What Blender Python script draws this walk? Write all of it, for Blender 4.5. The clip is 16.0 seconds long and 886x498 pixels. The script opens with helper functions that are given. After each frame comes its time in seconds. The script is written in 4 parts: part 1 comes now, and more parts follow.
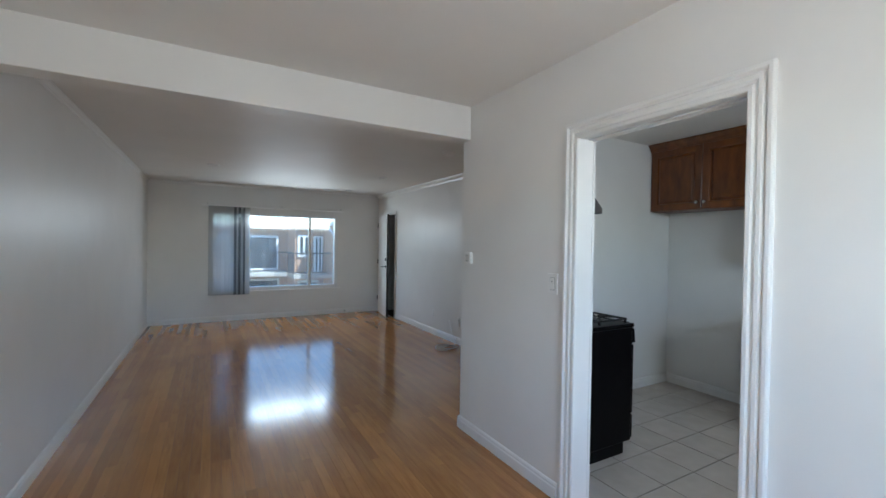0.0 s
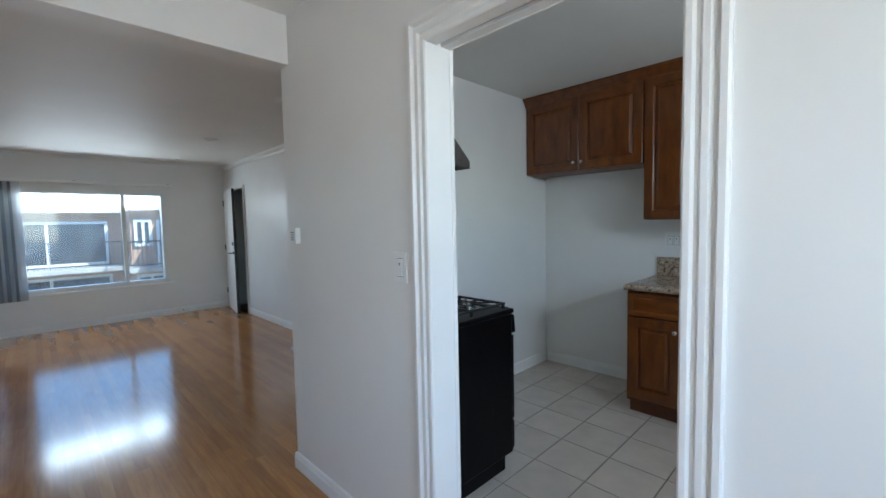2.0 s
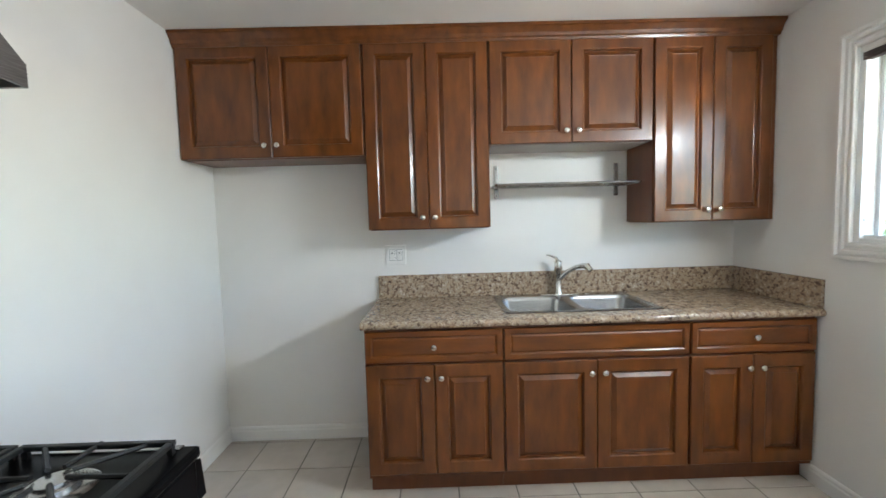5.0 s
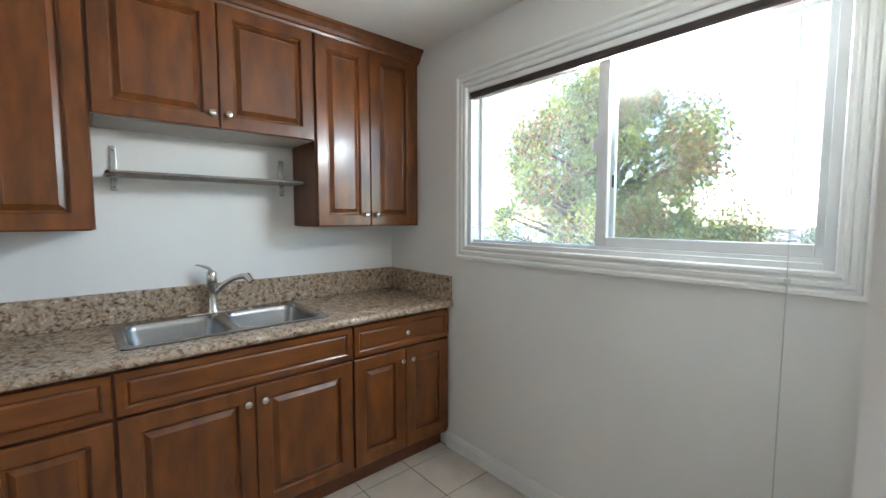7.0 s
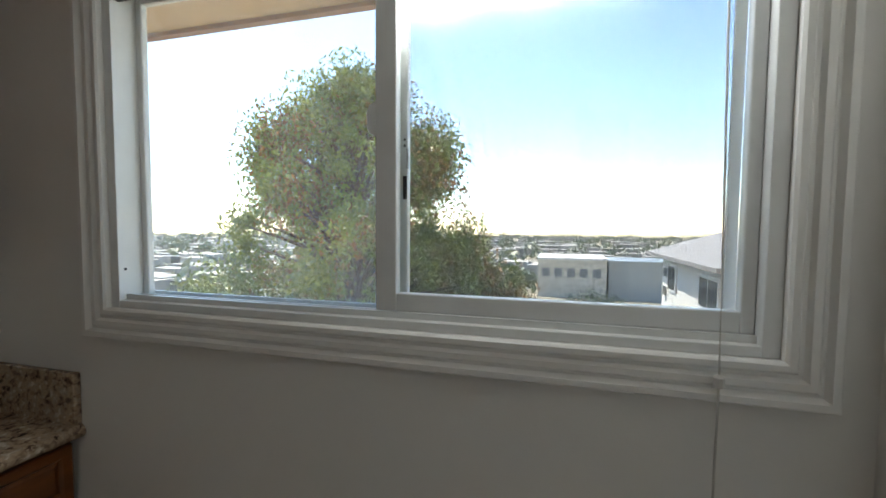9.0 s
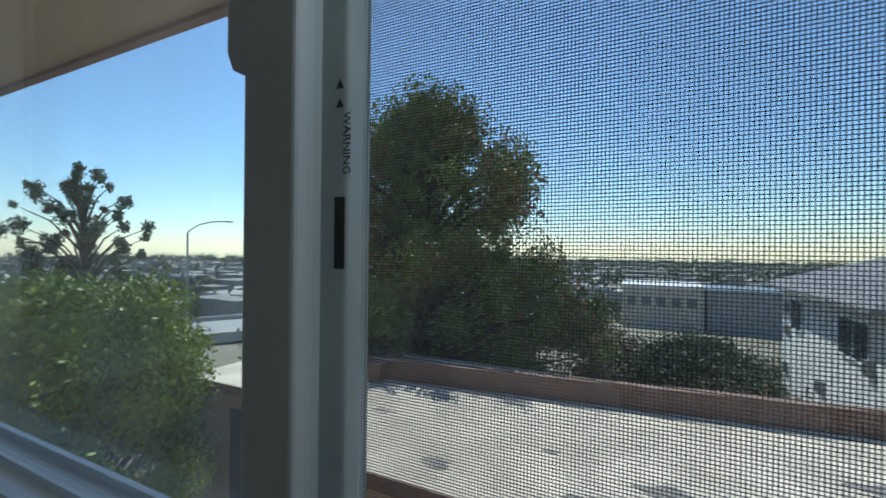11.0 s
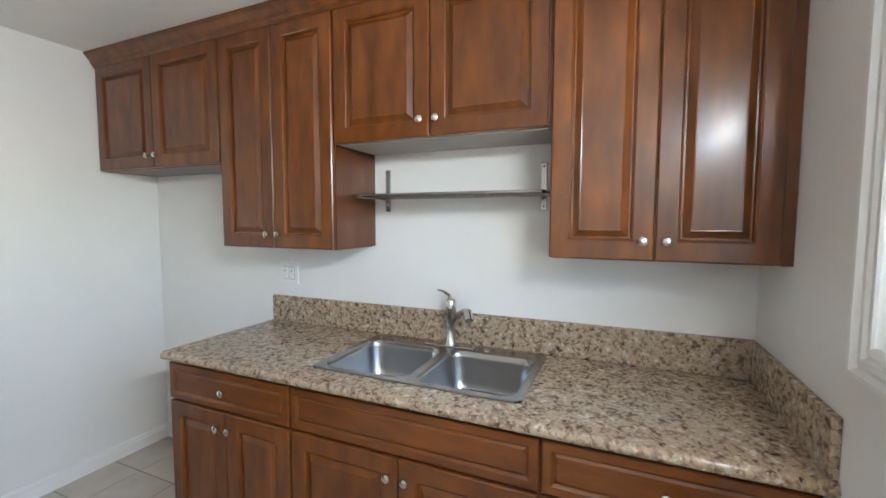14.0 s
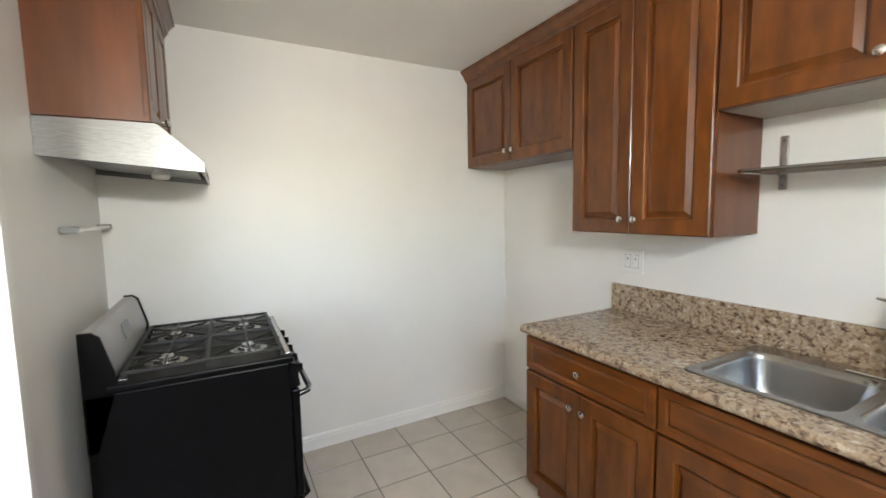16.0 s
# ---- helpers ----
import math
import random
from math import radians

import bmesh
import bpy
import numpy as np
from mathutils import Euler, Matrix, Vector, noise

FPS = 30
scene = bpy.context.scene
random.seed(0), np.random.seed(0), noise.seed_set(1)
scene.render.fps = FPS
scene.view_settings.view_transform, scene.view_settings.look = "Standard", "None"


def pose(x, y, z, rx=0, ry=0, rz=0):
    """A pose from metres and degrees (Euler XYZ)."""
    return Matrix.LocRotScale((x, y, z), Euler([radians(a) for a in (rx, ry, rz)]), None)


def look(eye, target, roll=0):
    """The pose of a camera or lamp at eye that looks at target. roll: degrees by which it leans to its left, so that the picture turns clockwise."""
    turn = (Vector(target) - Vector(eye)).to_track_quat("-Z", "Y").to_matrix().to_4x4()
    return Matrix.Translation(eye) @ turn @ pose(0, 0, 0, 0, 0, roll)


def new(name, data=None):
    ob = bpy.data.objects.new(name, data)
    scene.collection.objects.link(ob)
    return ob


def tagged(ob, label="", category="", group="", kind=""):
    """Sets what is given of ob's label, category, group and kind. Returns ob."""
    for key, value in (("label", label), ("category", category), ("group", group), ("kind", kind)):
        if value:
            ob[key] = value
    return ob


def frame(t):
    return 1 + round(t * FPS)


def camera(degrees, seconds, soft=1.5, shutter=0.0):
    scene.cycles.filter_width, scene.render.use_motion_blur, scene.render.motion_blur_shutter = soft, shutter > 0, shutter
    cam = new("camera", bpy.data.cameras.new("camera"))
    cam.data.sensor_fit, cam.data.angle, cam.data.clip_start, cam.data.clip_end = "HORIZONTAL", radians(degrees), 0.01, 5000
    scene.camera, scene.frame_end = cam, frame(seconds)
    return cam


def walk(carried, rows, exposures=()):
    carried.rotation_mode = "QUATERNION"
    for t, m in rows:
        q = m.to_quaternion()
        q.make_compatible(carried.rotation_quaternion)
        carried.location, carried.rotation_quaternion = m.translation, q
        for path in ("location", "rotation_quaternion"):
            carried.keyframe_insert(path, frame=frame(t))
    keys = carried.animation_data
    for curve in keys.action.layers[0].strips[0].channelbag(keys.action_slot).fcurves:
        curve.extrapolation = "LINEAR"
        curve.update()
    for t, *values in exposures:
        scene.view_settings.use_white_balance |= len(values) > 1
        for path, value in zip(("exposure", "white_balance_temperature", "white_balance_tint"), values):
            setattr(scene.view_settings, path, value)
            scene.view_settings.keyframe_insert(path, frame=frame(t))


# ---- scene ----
cam = camera(94.1, 16.0, 1.5, 0.12)
PATH = [
    (0, (-1.617, 0.662, 1.417), (-0.637, 2.405, 1.391), 0.9),
    (0.5, (-1.607, 0.706, 1.391), (-0.792, 2.532, 1.34), 0.3),
    (1, (-1.473, 0.888, 1.374), (-0.54, 2.655, 1.295), -0.4),
    (1.5, (-1.236, 1.043, 1.362), (-0.034, 2.636, 1.231), -1.1),
    (2, (-0.917, 1.16, 1.368), (0.487, 2.579, 1.239), -1.2),
    (2.5, (-0.637, 1.299, 1.368), (0.885, 2.592, 1.259), -1.1),
    (3, (-0.377, 1.464, 1.398), (1.228, 2.651, 1.281), -1.7),
    (3.2, (-0.279, 1.523, 1.404), (1.356, 2.668, 1.278), -2.2),
    (5.3, (-0.019, 1.929, 1.407), (1.959, 1.66, 1.284), -1.2),
    (5.5, (-0.013, 1.939, 1.393), (1.939, 1.518, 1.283), -1.0),
    (6, (-0.019, 1.884, 1.402), (1.833, 1.14, 1.281), -0.6),
    (6.5, (0.056, 1.775, 1.399), (1.752, 0.723, 1.269), -0.3),
    (7, (0.162, 1.64, 1.406), (1.665, 0.329, 1.255), -0.0),
    (7.5, (0.336, 1.553, 1.369), (1.589, 0.002, 1.215), 0.3),
    (8, (0.546, 1.452, 1.404), (1.423, -0.337, 1.231), 0.1),
    (8.5, (0.631, 1.152, 1.440), (1.164, -0.770, 1.294), 0.3),
    (10.8, (0.815, 0.170, 1.550), (1.499, -1.709, 1.560), 0.6),
    (11, (0.820, 0.170, 1.550), (1.694, -1.629, 1.553), 0.6),
    (11.5, (0.885, 0.200, 1.550), (2.244, -1.267, 1.526), 0.6),
    (12, (0.930, 0.270, 1.545), (2.675, -0.705, 1.493), 0.9),
    (12.5, (0.96, 0.343, 1.533), (2.915, -0.071, 1.452), 1.1),
    (13, (0.919, 0.416, 1.52), (2.915, 0.463, 1.413), 0.8),
    (13.5, (0.857, 0.436, 1.5), (2.8, 0.896, 1.377), 0.3),
    (14, (0.812, 0.46, 1.491), (2.645, 1.248, 1.349), 0.1),
    (14.5, (0.783, 0.487, 1.477), (2.47, 1.549, 1.328), 0.1),
    (15, (0.759, 0.517, 1.468), (2.271, 1.817, 1.31), -0.1),
    (15.5, (0.734, 0.606, 1.456), (2.003, 2.143, 1.295), -0.2),
    (16, (0.693, 0.731, 1.472), (1.631, 2.488, 1.288), -1.0),
]
EXPOSURES = [(0, 3.0, 5750, 6), (2, 3.1, 5650, 5), (3, 3.5, 6050, 8), (5.5, 4.25, 6400, 8), (7, 3.9, 6250, 8), (8, 3.4, 6700, 10), (8.5, 2.95, 7000, 10), (10.6, 0.5, 5600, 4), (11.5, 0.65, 5850, 0), (12.0, 0.75, 5950, 0), (12.5, 0.95, 5850, 2), (13.0, 1.65, 5700, 8), (13.5, 3.7, 6150, 12), (14, 4.2, 6350, 10), (14.5, 4.3, 6750, 11), (16, 4.25, 7250, 12)]
walk(cam, [(t, look(eye, target, roll)) for t, eye, target, roll in PATH], EXPOSURES)

# ---- world, sun, exposure ----
world = bpy.data.worlds.new("sky")
scene.world = world
world.use_nodes = True
wn = world.node_tree
sky = wn.nodes.new("ShaderNodeTexSky")
sky.sky_type = 'NISHITA'
sky.sun_disc = False
SUN_TO = Vector((0.40, -0.42, 0.80)).normalized()
sky.sun_elevation = math.asin(SUN_TO.z)
sky.sun_rotation = math.atan2(SUN_TO.x, SUN_TO.y)
sky.air_density, sky.dust_density, sky.ozone_density = 1.0, 0.15, 3.0
wn.links.new(sky.outputs[0], wn.nodes["Background"].inputs[0])
wn.nodes["Background"].inputs[1].default_value = 0.12

sun = new("sun", bpy.data.lights.new("sun", 'SUN'))
sun.data.energy, sun.data.angle, sun.data.color = 3.4, radians(0.5), (1.0, 0.95, 0.87)
sun.matrix_basis = look((0, 0, 30), Vector((0, 0, 30)) - SUN_TO)


def window_light(x, y, z, w, h, rx, rz, power, color=(0.90, 0.96, 1.0)):
    """An area lamp in a window's opening, for the sky's light."""
    lamp = new("window_light", bpy.data.lights.new("window_light", 'AREA'))
    lamp.data.shape, lamp.data.size, lamp.data.size_y = 'RECTANGLE', w, h
    lamp.data.energy, lamp.data.color = power, color
    lamp.matrix_basis = pose(x, y, z, rx, 0, rz)
    return lamp


window_light(0.86, -0.064, 1.985, 0.64, 0.12, 84, 0, 2.2)
window_light(-0.28, 8.905, 1.76, 1.4, 0.20, 80, 180, 2.2)
window_light(-1.25, -0.06, 1.35, 1.6, 1.2, 90, 0, 1.9)

# ---- materials ----


def mat(name, color, rough=0.5, metal=0.0, color2=None, scale=8.0, mix=0.5, bump=0.0, bump_scale=200.0, stretch=(1, 1, 1), coat=0.0, island=0.0, obj_random=0.0, stain=0.0, detail=6.0, spec=0.5):
    """A procedural surface: two tones by noise, a slow stain, fine bump, a shade by piece."""
    m = bpy.data.materials.new(name)
    m.use_nodes = True
    nt = m.node_tree
    b = nt.nodes["Principled BSDF"]
    b.inputs["Roughness"].default_value, b.inputs["Metallic"].default_value = rough, metal
    b.inputs["Coat Weight"].default_value, b.inputs["Coat Roughness"].default_value = coat, 0.12
    b.inputs["Specular IOR Level"].default_value = spec
    tc = nt.nodes.new("ShaderNodeTexCoord")
    mp = nt.nodes.new("ShaderNodeMapping")
    mp.inputs["Scale"].default_value = stretch
    nt.links.new(tc.outputs["Object"], mp.inputs["Vector"])
    if obj_random:
        oi = nt.nodes.new("ShaderNodeObjectInfo")
        shift = nt.nodes.new("ShaderNodeVectorMath")
        shift.operation = 'SCALE'
        shift.inputs[0].default_value = (7.0, 11.0, 13.0)
        nt.links.new(oi.outputs["Random"], shift.inputs["Scale"])
        nt.links.new(shift.outputs[0], mp.inputs["Location"])
    color2 = color2 or tuple(c * 0.85 for c in color)
    nz = nt.nodes.new("ShaderNodeTexNoise")
    nz.inputs["Scale"].default_value, nz.inputs["Detail"].default_value = scale, detail
    nt.links.new(mp.outputs[0], nz.inputs["Vector"])
    ramp = nt.nodes.new("ShaderNodeValToRGB")
    ramp.color_ramp.elements[0].position, ramp.color_ramp.elements[1].position = 0.5 - mix * 0.4, 0.5 + mix * 0.4
    ramp.color_ramp.elements[0].color, ramp.color_ramp.elements[1].color = (*color2, 1), (*color, 1)
    nt.links.new(nz.outputs[0], ramp.inputs[0])
    out = ramp.outputs[0]
    if stain or island or obj_random:
        hs = nt.nodes.new("ShaderNodeHueSaturation")
        nt.links.new(out, hs.inputs["Color"])
        val = None
        if stain:
            n2 = nt.nodes.new("ShaderNodeTexNoise")
            n2.inputs["Scale"].default_value = 1.3
            n2.inputs["Detail"].default_value = 3
            nt.links.new(tc.outputs["Object"], n2.inputs["Vector"])
            mr = nt.nodes.new("ShaderNodeMapRange")
            mr.inputs[1].default_value, mr.inputs[2].default_value = 0.3, 0.7
            mr.inputs[3].default_value, mr.inputs[4].default_value = 1 - stain, 1 + stain
            nt.links.new(n2.outputs[0], mr.inputs[0])
            val = mr.outputs[0]
        for amount, node, sock in ((island, "ShaderNodeNewGeometry", "Random Per Island"), (obj_random, "ShaderNodeObjectInfo", "Random")):
            if amount:
                nn = nt.nodes.new(node)
                mr = nt.nodes.new("ShaderNodeMapRange")
                mr.inputs[3].default_value, mr.inputs[4].default_value = 1 - amount, 1 + amount
                nt.links.new(nn.outputs[sock], mr.inputs[0])
                if val is None:
                    val = mr.outputs[0]
                else:
                    mu = nt.nodes.new("ShaderNodeMath")
                    mu.operation = 'MULTIPLY'
                    nt.links.new(val, mu.inputs[0])
                    nt.links.new(mr.outputs[0], mu.inputs[1])
                    val = mu.outputs[0]
        nt.links.new(val, hs.inputs["Value"])
        out = hs.outputs[0]
    nt.links.new(out, b.inputs["Base Color"])
    if bump:
        n3 = nt.nodes.new("ShaderNodeTexNoise")
        n3.inputs["Scale"].default_value, n3.inputs["Detail"].default_value = bump_scale, 3
        nt.links.new(mp.outputs[0], n3.inputs["Vector"])
        bp = nt.nodes.new("ShaderNodeBump")
        bp.inputs["Strength"].default_value, bp.inputs["Distance"].default_value = bump, 0.002
        nt.links.new(n3.outputs[0], bp.inputs["Height"])
        nt.links.new(bp.outputs[0], b.inputs["Normal"])
    return m


def granite_mat():
    m = bpy.data.materials.new("granite")
    m.use_nodes = True
    nt = m.node_tree
    b = nt.nodes["Principled BSDF"]
    b.inputs["Roughness"].default_value = 0.16
    tc = nt.nodes.new("ShaderNodeTexCoord")
    warp = nt.nodes.new("ShaderNodeTexNoise")
    warp.inputs["Scale"].default_value, warp.inputs["Detail"].default_value = 28, 4
    nt.links.new(tc.outputs["Object"], warp.inputs["Vector"])
    add = nt.nodes.new("ShaderNodeMixRGB")
    add.blend_type, add.inputs[0].default_value = 'ADD', 0.035
    nt.links.new(tc.outputs["Object"], add.inputs[1])
    nt.links.new(warp.outputs["Color"], add.inputs[2])
    v = nt.nodes.new("ShaderNodeTexVoronoi")
    v.inputs["Scale"].default_value = 95
    nt.links.new(add.outputs[0], v.inputs["Vector"])
    sep = nt.nodes.new("ShaderNodeSeparateColor")
    nt.links.new(v.outputs["Color"], sep.inputs[0])
    n2 = nt.nodes.new("ShaderNodeTexNoise")
    n2.inputs["Scale"].default_value, n2.inputs["Detail"].default_value = 40, 8
    nt.links.new(tc.outputs["Object"], n2.inputs["Vector"])
    mm = nt.nodes.new("ShaderNodeMath")
    mm.operation = 'MULTIPLY_ADD'
    mm.inputs[1].default_value = 0.55
    nt.links.new(sep.outputs[0], mm.inputs[0])
    m2 = nt.nodes.new("ShaderNodeMath")
    m2.operation, m2.inputs[1].default_value, m2.inputs[2].default_value = 'MULTIPLY_ADD', 1.5, -0.5
    nt.links.new(n2.outputs[0], m2.inputs[0])
    nt.links.new(m2.outputs[0], mm.inputs[2])
    r = nt.nodes.new("ShaderNodeValToRGB")
    cr = r.color_ramp
    cr.elements[0].position, cr.elements[0].color = 0.08, (0.06, 0.038, 0.028, 1)
    cr.elements[1].position, cr.elements[1].color = 0.95, (0.60, 0.50, 0.38, 1)
    for p, c in ((0.22, (0.17, 0.115, 0.08, 1)), (0.42, (0.30, 0.21, 0.14, 1)), (0.6, (0.45, 0.34, 0.23, 1)), (0.75, (0.34, 0.27, 0.2, 1))):
        e = cr.elements.new(p)
        e.color = c
    nt.links.new(mm.outputs[0], r.inputs[0])
    nt.links.new(r.outputs[0], b.inputs["Base Color"])
    return m


def glass_mat(name, tint=(1, 1, 1), rough=0.0, dust_haze=0.0):
    """Clear window glass, mirror gloss, and a thin streaky film painting dust and haze."""
    m = bpy.data.materials.new(name)
    m.use_nodes = True
    nt = m.node_tree
    nt.nodes.clear()
    o = nt.nodes.new("ShaderNodeOutputMaterial")
    t = nt.nodes.new("ShaderNodeBsdfTransparent")
    t.inputs[0].default_value = (*tint, 1)
    g = nt.nodes.new("ShaderNodeBsdfGlossy")
    g.inputs["Roughness"].default_value = rough
    f = nt.nodes.new("ShaderNodeLayerWeight")
    f.inputs[0].default_value = 0.5
    pw = nt.nodes.new("ShaderNodeMath")
    pw.operation, pw.inputs[1].default_value = 'POWER', 4.0
    nt.links.new(f.outputs["Facing"], pw.inputs[0])
    sc = nt.nodes.new("ShaderNodeMath")
    sc.operation, sc.inputs[1].default_value, sc.inputs[2].default_value = 'MULTIPLY_ADD', 0.5, 0.03
    nt.links.new(pw.outputs[0], sc.inputs[0])
    mx = nt.nodes.new("ShaderNodeMixShader")
    nt.links.new(sc.outputs[0], mx.inputs[0])
    clear = t.outputs[0]
    if dust_haze:
        tc = nt.nodes.new("ShaderNodeTexCoord")
        mp = nt.nodes.new("ShaderNodeMapping")
        mp.inputs["Scale"].default_value = (9, 9, 2.5)
        nz = nt.nodes.new("ShaderNodeTexNoise")
        nz.inputs["Scale"].default_value, nz.inputs["Detail"].default_value = 1.2, 5
        nt.links.new(tc.outputs["Object"], mp.inputs["Vector"])
        nt.links.new(mp.outputs[0], nz.inputs["Vector"])
        mr = nt.nodes.new("ShaderNodeMapRange")
        mr.inputs[1].default_value, mr.inputs[2].default_value = 0.3, 0.7
        mr.inputs[3].default_value, mr.inputs[4].default_value = dust_haze * 0.6, dust_haze * 1.4
        nt.links.new(nz.outputs[0], mr.inputs[0])
        tl = nt.nodes.new("ShaderNodeBsdfTranslucent")
        tl.inputs[0].default_value = (0.8, 0.78, 0.72, 1)
        md = nt.nodes.new("ShaderNodeMixShader")
        nt.links.new(mr.outputs[0], md.inputs[0])
        nt.links.new(t.outputs[0], md.inputs[1])
        nt.links.new(tl.outputs[0], md.inputs[2])
        clear = md.outputs[0]
    nt.links.new(clear, mx.inputs[1])
    nt.links.new(g.outputs[0], mx.inputs[2])
    nt.links.new(mx.outputs[0], o.inputs[0])
    return m


def sheer_mat(name, color, see_through):
    """Thin blind fabric that lets light glow through."""
    m = mat(name, color, 0.6, color2=tuple(c * 0.9 for c in color), scale=20, stretch=(6, 6, 0.5))
    nt = m.node_tree
    b, o = nt.nodes["Principled BSDF"], nt.nodes["Material Output"]
    tl = nt.nodes.new("ShaderNodeBsdfTranslucent")
    tl.inputs[0].default_value = (*color, 1)
    tr = nt.nodes.new("ShaderNodeBsdfTransparent")
    a, c = nt.nodes.new("ShaderNodeMixShader"), nt.nodes.new("ShaderNodeMixShader")
    a.inputs[0].default_value, c.inputs[0].default_value = 0.5, see_through
    nt.links.new(b.outputs[0], a.inputs[1])
    nt.links.new(tl.outputs[0], a.inputs[2])
    nt.links.new(a.outputs[0], c.inputs[1])
    nt.links.new(tr.outputs[0], c.inputs[2])
    nt.links.new(c.outputs[0], o.inputs[0])
    return m


def leaf_mat(name, a, b2):
    m = mat(name, a, 0.55, color2=b2, scale=0.9, mix=0.6, island=0.35)
    b = m.node_tree.nodes["Principled BSDF"]
    b.inputs["Subsurface Weight"].default_value = 0.0
    return m


WALL = mat("wall_paint", (0.80, 0.785, 0.75), 0.42, color2=(0.775, 0.76, 0.725), scale=3, bump=0.12, bump_scale=160, stain=0.02)
CEIL = mat("ceiling_paint", (0.80, 0.785, 0.75), 0.58, color2=(0.78, 0.765, 0.73), scale=3, bump=0.2, bump_scale=140, stain=0.02)
TRIM = mat("trim_paint", (0.83, 0.82, 0.79), 0.3, color2=(0.80, 0.79, 0.76), scale=5, bump=0.1, bump_scale=60)
VINYL = mat("white_vinyl", (0.80, 0.81, 0.80), 0.3, color2=(0.74, 0.75, 0.74), scale=9, bump=0.05, stain=0.04)
WOOD = mat("stained_maple", (0.212, 0.065, 0.0102), 0.28, color2=(0.066, 0.017, 0.0032), scale=7.0, mix=0.7, detail=9.0, stretch=(2.6, 2.6, 0.75), coat=0.16, bump=0.06, bump_scale=60, stain=0.16, obj_random=0.12)
WOODH = mat("stained_maple_rail", (0.212, 0.065, 0.0102), 0.28, color2=(0.066, 0.017, 0.0032), scale=7.0, mix=0.7, detail=9.0, stretch=(0.75, 2.6, 2.6), coat=0.16, bump=0.06, bump_scale=60, stain=0.16, obj_random=0.12)
WOODIN = mat("cabinet_side", (0.16, 0.046, 0.010), 0.35, color2=(0.10, 0.027, 0.007), scale=4, stretch=(4, 4, 0.6), coat=0.2, bump=0.05)
LAMIN = mat("cabinet_underside", (0.42, 0.38, 0.33), 0.5, color2=(0.36, 0.32, 0.28), scale=6)
GRANITE = granite_mat()
STEEL = mat("brushed_steel", (0.42, 0.415, 0.405), 0.27, 1.0, color2=(0.33, 0.325, 0.32), scale=40, stretch=(1, 30, 30), bump=0.05, bump_scale=30)
CHROME = mat("satin_nickel", (0.70, 0.68, 0.64), 0.2, 1.0, color2=(0.62, 0.6, 0.56), scale=30)
BLACK = mat("black_enamel", (0.0025, 0.0025, 0.003), 0.3, color2=(0.004, 0.004, 0.0045), scale=12, bump=0.05, bump_scale=40, stain=0.1, spec=0.10)
HANDLE = mat("black_gloss", (0.012, 0.012, 0.013), 0.18, color2=(0.016, 0.016, 0.017), scale=12)
IRON = mat("cast_iron", (0.006, 0.006, 0.006), 0.5, color2=(0.01, 0.01, 0.01), scale=60, bump=0.4, bump_scale=300)
BGREY = mat("grey_enamel", (0.44, 0.44, 0.44), 0.35, color2=(0.38, 0.38, 0.385), scale=7, bump=0.03, stain=0.05)
HOODM = mat("hood_steel", (0.15, 0.147, 0.142), 0.34, 1.0, color2=(0.27, 0.265, 0.26), scale=40, stretch=(1, 30, 30), bump=0.05, bump_scale=30)
DARK = mat("dark_rubber", (0.02, 0.02, 0.02), 0.6, color2=(0.03, 0.03, 0.03), scale=20)
GROUT = mat("grout", (0.20, 0.185, 0.165), 0.85, color2=(0.14, 0.13, 0.115), scale=14, bump=0.3, stain=0.15)
TILE = mat("ceramic_tile", (0.60, 0.535, 0.46), 0.22, color2=(0.51, 0.45, 0.385), scale=9, mix=0.7, bump=0.08, bump_scale=40, stain=0.05, obj_random=0.05)
OAK = mat("oak_strip", (0.50, 0.225, 0.065), 0.15, color2=(0.33, 0.14, 0.038), scale=6, mix=0.8, stretch=(9, 0.8, 1), coat=0.35, bump=0.0, bump_scale=40, stain=0.12, island=0.0, obj_random=0.16)
OAKJ = mat("oak_strip_far", (0.50, 0.225, 0.065), 0.15, color2=(0.41, 0.18, 0.05), scale=6, mix=0.8, stretch=(9, 0.8, 1), coat=0.2, bump=0.0, bump_scale=40, stain=0.12, island=0.16)
OAKGAP = mat("floor_gap", (0.10, 0.05, 0.02), 0.6, scale=5)
PLATE = mat("white_plastic", (0.82, 0.81, 0.78), 0.35, color2=(0.79, 0.78, 0.75), scale=10)
BLINDC = mat("blind_brown", (0.10, 0.075, 0.07), 0.5, color2=(0.07, 0.05, 0.05), scale=10)
SHEER = sheer_mat("vertical_blind", (0.72, 0.73, 0.74), 0.4)
GREYBL = sheer_mat("vertical_blind_grey", (0.20, 0.215, 0.23), 0.35)
GLASS = glass_mat("window_glass", (0.95, 0.97, 0.96), 0.0, 0.025)
# the film here also paints a bright hazy veil over the view
DUSTY_HAZE = glass_mat("dusty_hazed_glass", (0.88, 0.91, 0.90), 0.0, 0.065)
# tint and film added to dim and veil the overbright view outside
TINTED = glass_mat("living_window_glass", (0.62, 0.66, 0.67), 0.0, 0.07)
STUCCO = mat("peach_stucco", (0.48, 0.31, 0.21), 0.85, color2=(0.43, 0.27, 0.185), scale=2, bump=0.5, bump_scale=60, stain=0.06)
WSTUC = mat("white_stucco", (0.74, 0.72, 0.68), 0.85, color2=(0.68, 0.66, 0.62), scale=2, bump=0.5, bump_scale=60, stain=0.05)
TANS = mat("tan_soffit", (0.52, 0.40, 0.27), 0.8, color2=(0.47, 0.36, 0.24), scale=3, bump=0.4, bump_scale=80, stain=0.05)
